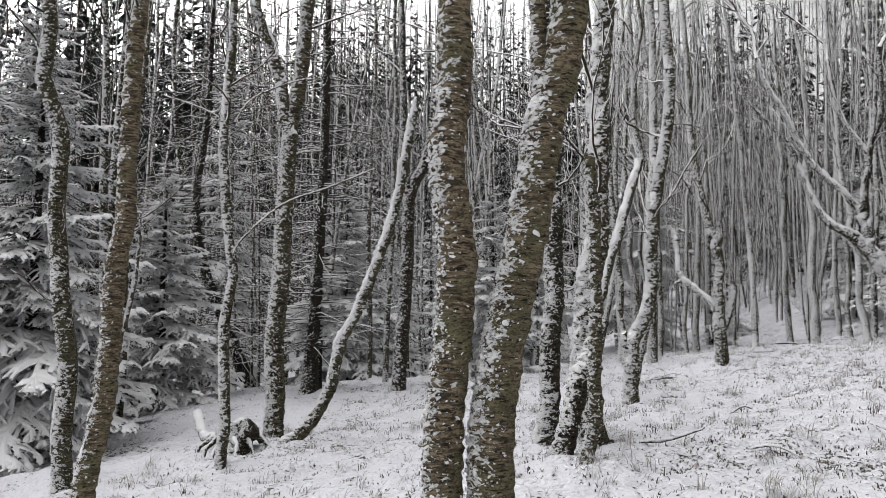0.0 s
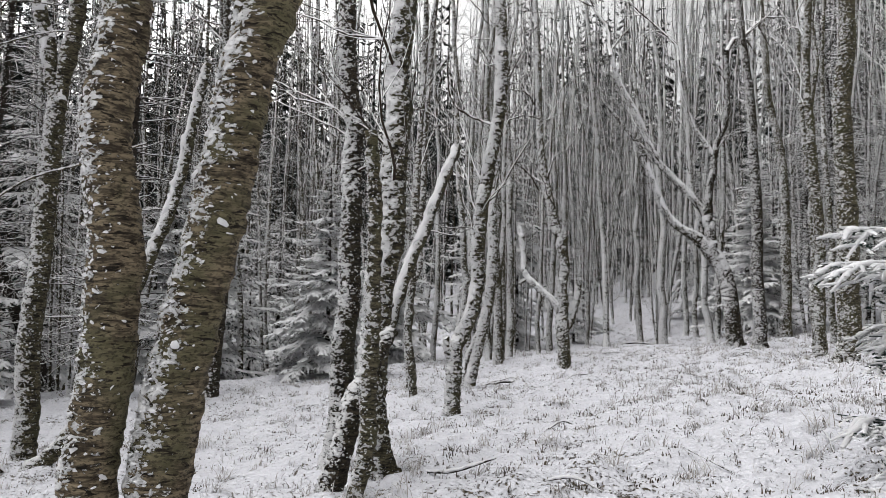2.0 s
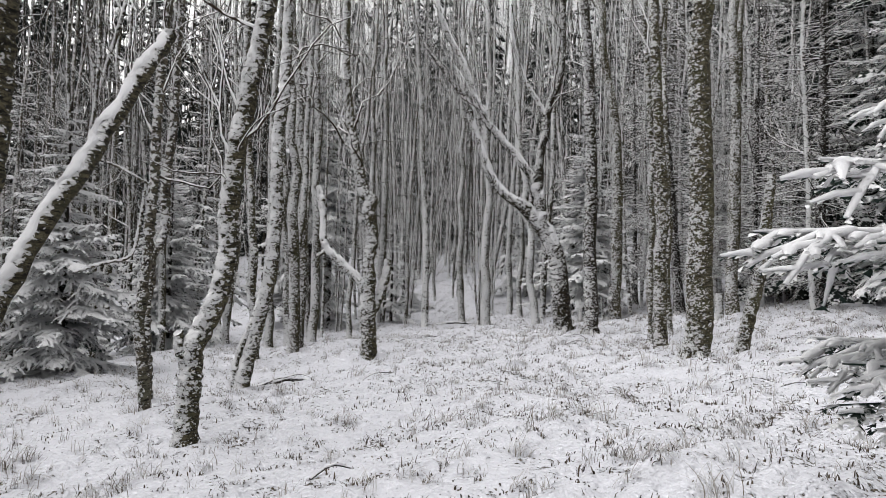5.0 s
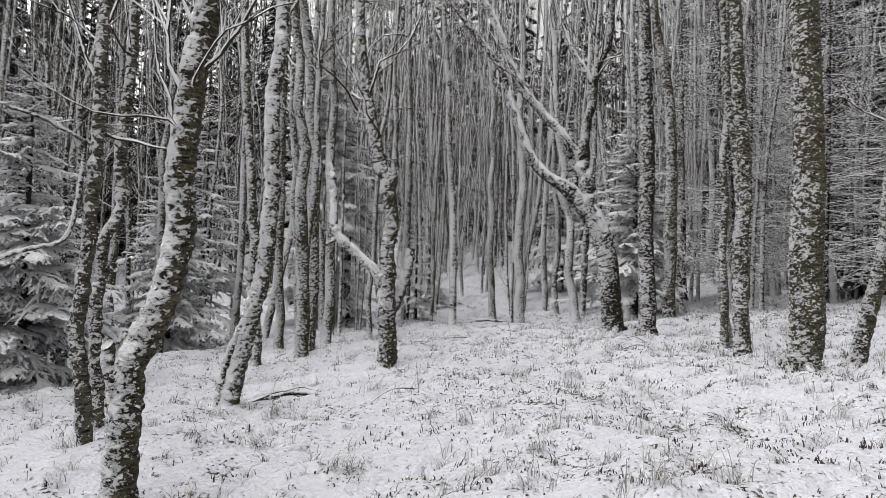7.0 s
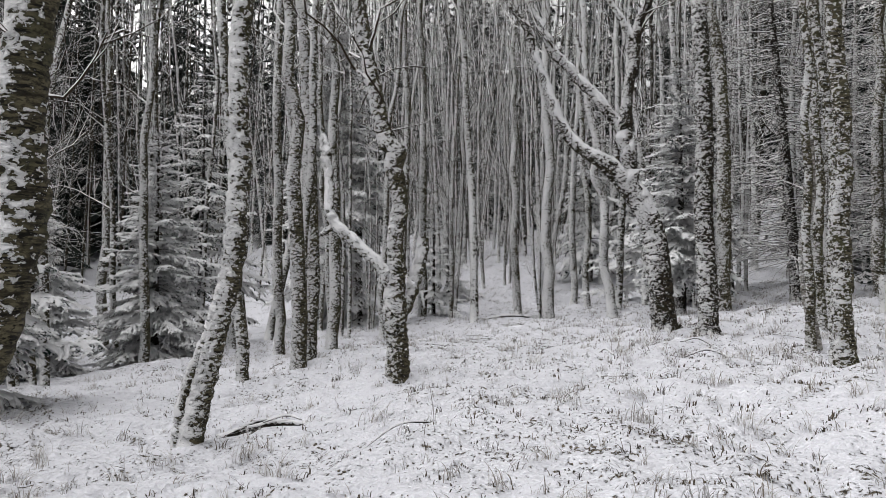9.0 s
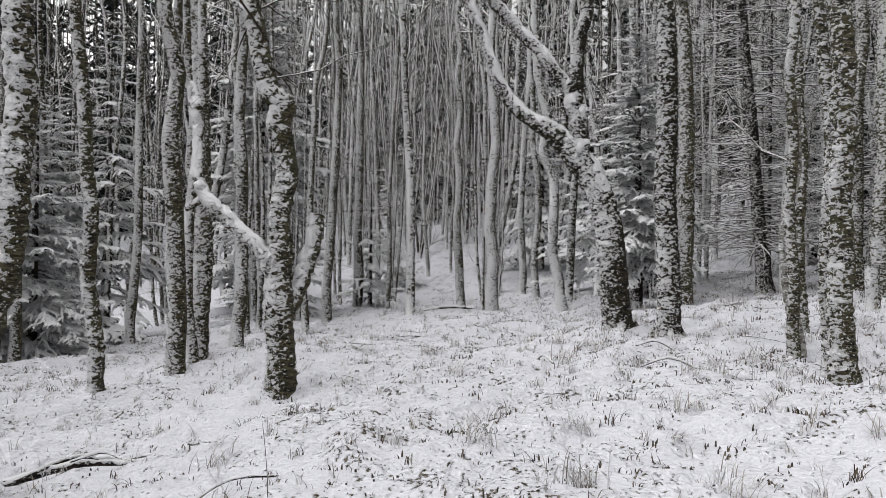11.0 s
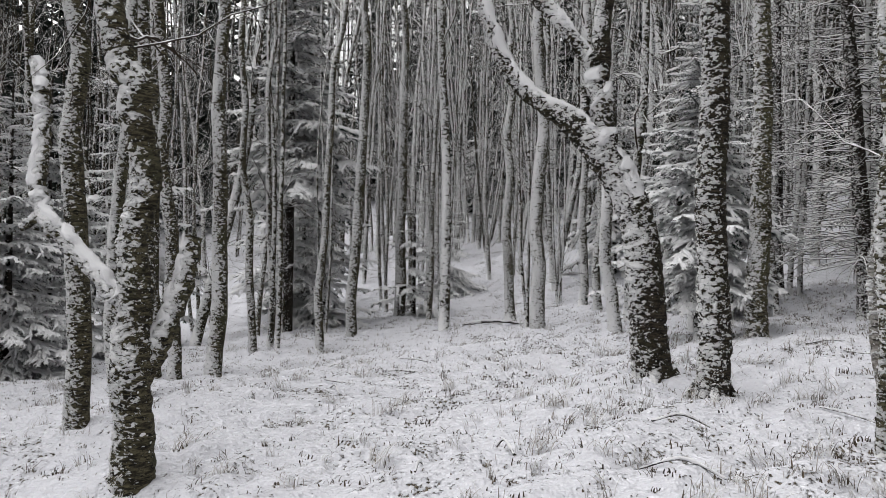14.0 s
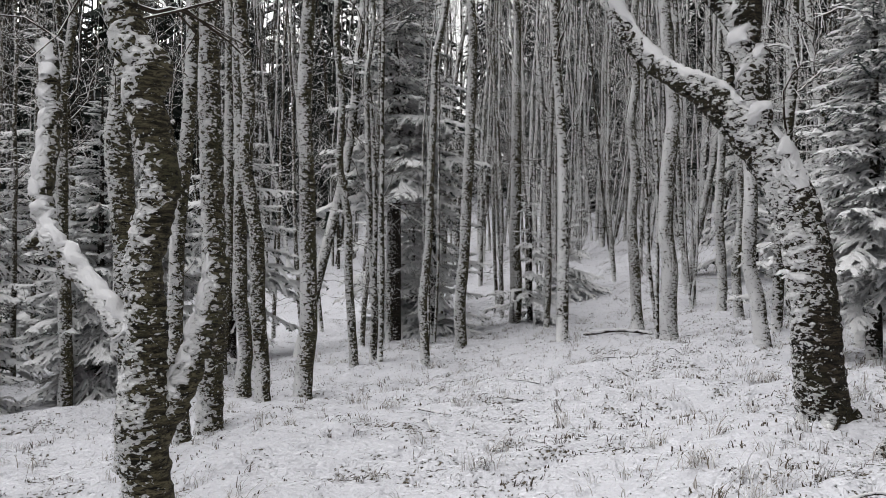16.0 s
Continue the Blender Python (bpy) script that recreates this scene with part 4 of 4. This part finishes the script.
spruce(-10.35, 22.9, 1.15, 4.6, bare=0.15)
spruce(-9.06, 29.4, 1.6, 9.5, bare=3.2)
spruce(-9.5, 31.0, 1.1, 3.6, bare=0.2)
spruce(-0.68, 31.5, 1.5, 5.5, fine=0, bare=0.6, gap=1.2)
spruce(-9.9, 12.0, 0.8, 2.3, bare=1.1)
spruce(-15.2, 24.5, 1.6, 6.0, fine=0, gap=1.2)
spruce(-12.3, 28.0, 1.6, 8.0, bare=1.2, fine=0, gap=1.2)
spruce(-11.5, 34.0, 1.7, 9.0, bare=1.0, fine=0, gap=1.2)
spruce(-2.6, 36.5, 1.6, 7.0, bare=0.8, fine=0, gap=1.2)
spruce(4.2, 34.0, 1.6, 9.0, bare=1.6, fine=0, gap=1.2)
spruce(5.4, 17.5, 1.5, 7.0, bare=1.2, gap=1.1)
spruce(-11.6, 25.0, 1.5, 5.5, bare=0.3)
spruce(-12.8, 16.5, 1.6, 6.0, bare=0.4)
spruce(7.4, 19.5, 2.0, 11.0, bare=0.8, fine=0, gap=1.2)
spruce(8.8, 24.5, 2.0, 11.5, bare=0.8, fine=0, gap=1.2)
spruce(7.8, 31.0, 2.0, 12.0, bare=0.8, fine=0, gap=1.2)
dead_spruce(3.9, 26.0, 0.11, [(3.0, 0.1, 0.0), (6.0, 0.15, 0.0)], first=0.9)


def stick(points, r, name, label, category, mat=None, snow=True, side=6):
    """A log or branch that lies on the ground or hangs free, snow on its upper side."""
    TREE[0] += 1
    rng = np.random.default_rng(300 + TREE[0])
    path = curve(points, len(points) * 5)
    rad = r * np.linspace(1, 0.55, len(path))
    b = Build()
    b.tube(path, rad, side + 2, 0.06, rng)
    ob = tagged(new(name, b.mesh(name, mat or BARK_DARK)), label, category)
    if snow:
        snow_on(path, rad, rng, ob, 0.008, 1.45)
    return ob


def on_ground(x, y, up):
    return (x, y, float(relief_z(x, y)) + up)


# a fallen curved log and a root plate by the bent trunk
stick([on_ground(-8.5, 7.75, 0.42), on_ground(-8.1, 7.5, 0.2), on_ground(-7.6, 7.2, 0.08), on_ground(-7.1, 6.95, 0.06)], 0.07, "fallen_log", "curved fallen log with snow along its back", "log")
def root_plate(x, y):
    """An upturned stump: a lumpy heart and roots that reach out and down, snow on top."""
    rng = np.random.default_rng(8)
    base = new("root_plate")
    base.location = (x, y, float(relief_z(x, y)))
    b = Build()
    b.tube([(0, 0, -0.1), (0.02, 0.02, 0.04), (0.05, 0.03, 0.14), (0.1, 0.06, 0.24), (0.13, 0.08, 0.31), (0.14, 0.09, 0.35)], [0.23, 0.22, 0.19, 0.16, 0.10, 0.02], 15, 0.2, rng)
    part("stump", b, BARK_ROUGH, base)
    for i in range(9):
        az = i * 0.7 + rng.normal(0, 0.2)
        ln, top = rng.uniform(0.22, 0.42), rng.uniform(0.08, 0.26)
        k = np.linspace(0, 1, 6)
        path = np.stack([math.cos(az) * (0.1 + ln * k) + rng.normal(0, 0.012, 6), math.sin(az) * (0.1 + ln * k) + rng.normal(0, 0.012, 6), top + 0.06 * k - (top + 0.12) * k ** 2], 1)
        rt = Build()
        rad = np.linspace(0.05, 0.014, 6)
        rt.tube(path, rad, 7, 0.12, rng)
        root = part("root", rt, BARK_ROUGH, base)
        snow_on(path, rad, rng, root, 0.006, 0.9)
    return tagged(base, "dark upturned root plate dusted with snow", "stump")


root_plate(-6.86, 6.78)
stick([on_ground(-4.82, 15.35, 0.02), on_ground(-4.6, 15.5, 0.06), on_ground(-4.35, 15.5, 0.05), on_ground(-4.05, 15.62, 0.01)], 0.032, "fallen_branch", "dark fallen branch lying under snow", "branch")
stick([on_ground(-4.75, 15.75, 0.0), on_ground(-4.5, 15.82, 0.10), on_ground(-4.2, 15.72, 0.07), on_ground(-3.95, 15.8, 0.0)], 0.014, "fallen_branch", "thin fallen branch under snow", "branch")
stick([on_ground(-4.7, 15.3, 0.05), on_ground(-4.5, 15.65, 0.12), on_ground(-4.38, 15.95, 0.05), on_ground(-4.1, 16.2, 0.0)], 0.012, "fallen_branch", "thin fallen branch under snow", "branch")
stick([on_ground(-4.4, 15.45, 0.07), on_ground(-4.2, 15.5, 0.13), on_ground(-4.02, 15.45, 0.06)], 0.009, "fallen_branch", "thin forked end of a fallen branch", "branch")
stick([on_ground(-4.9, 29.3, 0.02), on_ground(-4.2, 29.1, 0.05), on_ground(-3.5, 29.2, 0.02)], 0.04, "fallen_log", "fallen log lying across the slope under snow", "log")
stick([on_ground(-2.2, 7.1, 0.02), on_ground(-1.95, 7.0, 0.07), on_ground(-1.65, 7.05, 0.12)], 0.014, "fallen_branch", "broken stick lying at the foot of a birch", "branch")
stick([on_ground(-5.98, 4.1, 0.0), on_ground(-5.9, 4.2, 0.8), on_ground(-5.72, 4.4, 1.8), on_ground(-5.68, 4.45, 2.4)], 0.022, "sapling", "pale thin sapling stem whitened with snow", "sapling", BARK_PALE, True)
lrng = np.random.default_rng(41)
for i in range(26):
    x, y = lrng.uniform(-5.5, 2.5), lrng.uniform(5, 27)
    a, ln = lrng.random() * 6.28, lrng.uniform(0.2, 0.55)
    dx, dy = math.cos(a) * ln / 2, math.sin(a) * ln / 2
    stick([on_ground(x - dx, y - dy, 0.012), on_ground(x, y, 0.03 + lrng.random() * 0.03), on_ground(x + dx, y + dy, 0.012)], lrng.uniform(0.006, 0.011), "fallen_twig", "fallen twig half buried in the snow", "twig", None, i % 4 != 0, 3)

# ---- the wood beyond, and unseen trees behind the camera ----
def thicket_tree(seed, r, height, stems=1):
    """A slender tree of the dense stand, built once."""
    rng = np.random.default_rng(seed)
    base = new("birch_tree")
    t, tw = Build(), Build()
    for s in range(stems):
        off = rng.normal(0, 0.12 if stems > 1 else 0, 2)
        pts, p, d = [], np.array([off[0], off[1], -0.2]), np.array([rng.normal(0, 0.05), rng.normal(0, 0.05), 1.0])
        while p[2] < height:
            pts.append(p.copy())
            d = d + np.array([rng.normal(0, 0.055), rng.normal(0, 0.055), 0])
            d[:2] *= 0.75
            p = p + d / np.linalg.norm(d) * 0.9
        path = curve(pts, 26)
        rad = r * np.clip(1 - 0.85 * path[:, 2] / height, 0.12, 1)
        t.tube(path, rad, 7, 0.03, rng)
        crown(tw, rng, path, rad, 0.2, 20 // stems + 4, 2.0)
        for _ in range(12):
            i = rng.integers(2, 9)
            az = rng.random() * 6.28
            shoot(tw, rng, path[i], (math.cos(az), math.sin(az), rng.uniform(0.2, 1.2)), rng.uniform(0.5, 1.5), 0.009, 1)
    part("trunk", t, (BARK_STAND, BARK_PALE, BARK_STAND)[seed % 3], base)
    part("twig_spray", tw, TWIG, base, "fine bare twigs edged with snow", "stuff")
    return tagged(base, "slender bare tree of the snowy stand", "tree", "trees of the dense stand")


def clear(x, y):
    """Whether a place lies in the open or stands before the trees along the way."""
    if y < -2 or x > 14 or x < -24:
        return False
    if y < 26 and -8.8 < x < 3.4:
        return True
    if y < 11 and x < 0 and x > -9.5:
        return True
    if 3.4 <= x < 5 and y < 12:
        return True
    return abs(x - (-4.5 - (y - 30) * 0.14)) < 0.6 and y < 35


VARIANTS = [thicket_tree(700 + i, (0.055, 0.08, 0.04, 0.06, 0.095, 0.05, 0.045, 0.07)[i], (13, 15, 11, 14, 16, 12, 12, 15)[i], (1, 1, 3, 1, 1, 2, 2, 1)[i]) for i in range(8)]
prng = np.random.default_rng(77)
spots = []
tries = 0
while len(spots) < 285 and tries < 60000:
    tries += 1
    n = len(spots)
    if n < 72:
        x, y = prng.uniform(-25, -9.2), prng.uniform(3, 25)
    elif n < 172:
        x, y = prng.uniform(-14, 6), prng.uniform(26, 47)
    elif n < 220:
        x, y = prng.uniform(-28, 14), prng.uniform(12, 50)
    elif n < 262:
        x, y = prng.uniform(4.2, 13), prng.uniform(17, 42)
    else:
        # unseen trees added behind the camera to block some of the sky light
        x, y = prng.uniform(-20, 16), prng.uniform(-16, 6)
    if clear(x, y) or any((x - a) ** 2 + (y - b) ** 2 < 0.55 for a, b in spots) or (x * x + y * y < 9 and y < 4):
        continue
    spots.append((x, y))
for i, (x, y) in enumerate(spots):
    s = prng.uniform(0.85, 1.2)
    m = pose(x, y, float(ground_z(x, y)), prng.normal(0, 2.6), prng.normal(0, 2.6), prng.uniform(0, 360)) @ Matrix.Diagonal((s, s, s, 1))
    if i < len(VARIANTS):
        VARIANTS[i].matrix_basis = m
    else:
        copy_thing(VARIANTS[i % len(VARIANTS)], m)


def far_woods():
    """Trunks and twigs of the stand beyond, too many to count."""
    rng = np.random.default_rng(31)
    t, tw = Build(), Build()
    for _ in range(950):
        if rng.random() < 0.66:
            x, y = rng.uniform(-62, 38), 41 + 59 * rng.random() ** 1.8
        elif rng.random() < 0.75:
            x, y = rng.uniform(-60, -25), rng.uniform(-5, 50)
        else:
            x, y = rng.uniform(14, 40), rng.uniform(10, 50)
        h, r = rng.uniform(13, 22) + (3 if x < -25 else 0), rng.uniform(0.045, 0.09) * (1 + 0.6 * rng.random() ** 3)
        z = float(ground_z(x, y))
        lean = rng.normal(0, 1.1, 2)
        k = np.linspace(0, 1, 9)
        p = np.stack([x + lean[0] * k + rng.normal(0, 0.06, 9), y + lean[1] * k, z - 0.2 + h * k], 1)
        t.tube(p, r * (1 - 0.75 * k), 4)
        for _ in range(20):
            i = 1 + int(8 * rng.random() ** 0.75)
            az = rng.random() * 6.28
            q, w = grow(rng, p[i] - (p[i] - p[i - 1]) * rng.random(), (math.cos(az), math.sin(az), rng.uniform(-0.1, 1.3)), rng.uniform(0.5, 2.0), 0.014, 4, 0.1, 0.4)
            tw.tube(q, np.clip(w, 0.007, None), 3)
    a = tagged(new("far_woods", t.mesh("far_woods", BARK_FAR)), "dense distant stand of bare snowy trunks", "woods", "", "stuff")
    part("twig_spray", tw, TWIG_FAR, a, "distant mesh of bare twigs", "stuff")


far_woods()


def far_spruces():
    """Dark spruces that close the stand behind."""
    rng = np.random.default_rng(57)
    b = Build()
    for n in range(760):
        if n < 270:
            x, y = rng.uniform(-58, 36), 50 + 28 * rng.random()
        elif n < 470:
            x, y = rng.uniform(-58, -30), rng.uniform(0, 52)
        elif n < 530:
            x, y = rng.uniform(19, 36), rng.uniform(14, 52)
        else:
            x, y = rng.uniform(6.5, 19), rng.uniform(24, 48)
        h, reach, z = rng.uniform(13, 21) * (1.25 if x < -15 else 1.0), rng.uniform(1.8, 2.8), float(ground_z(x, y))
        b.tube([(x, y, z - 0.2), (x, y, z + h)], [0.16, 0.02], 4)
        for _ in range(95):
            f = rng.random() ** 1.2
            az = rng.random() * 6.283
            ln = (reach * (1 - f) + 0.25) * rng.uniform(0.6, 1.15)
            w = 0.16 * ln + 0.1
            out, side = np.array([math.cos(az), math.sin(az), 0]), np.array([-math.sin(az), math.cos(az), 0])
            c = np.array([x, y, z + 0.4 + f * (h - 0.5)])
            dip = np.array([0, 0, -1.0])
            mid, tip = c + out * ln * 0.55 + dip * ln * 0.12, c + out * ln + dip * ln * 0.42
            b.add([c, mid + side * w + dip * w * 0.9, mid, mid - side * w + dip * w * 0.9, tip], [(0, 1, 2), (0, 2, 3), (1, 4, 2), (2, 4, 3)])
    tagged(new("far_spruces", b.mesh("far_spruces", NEEDLE_FAR, False)), "dark distant spruces lightly dusted with snow", "woods", "", "stuff")


far_spruces()
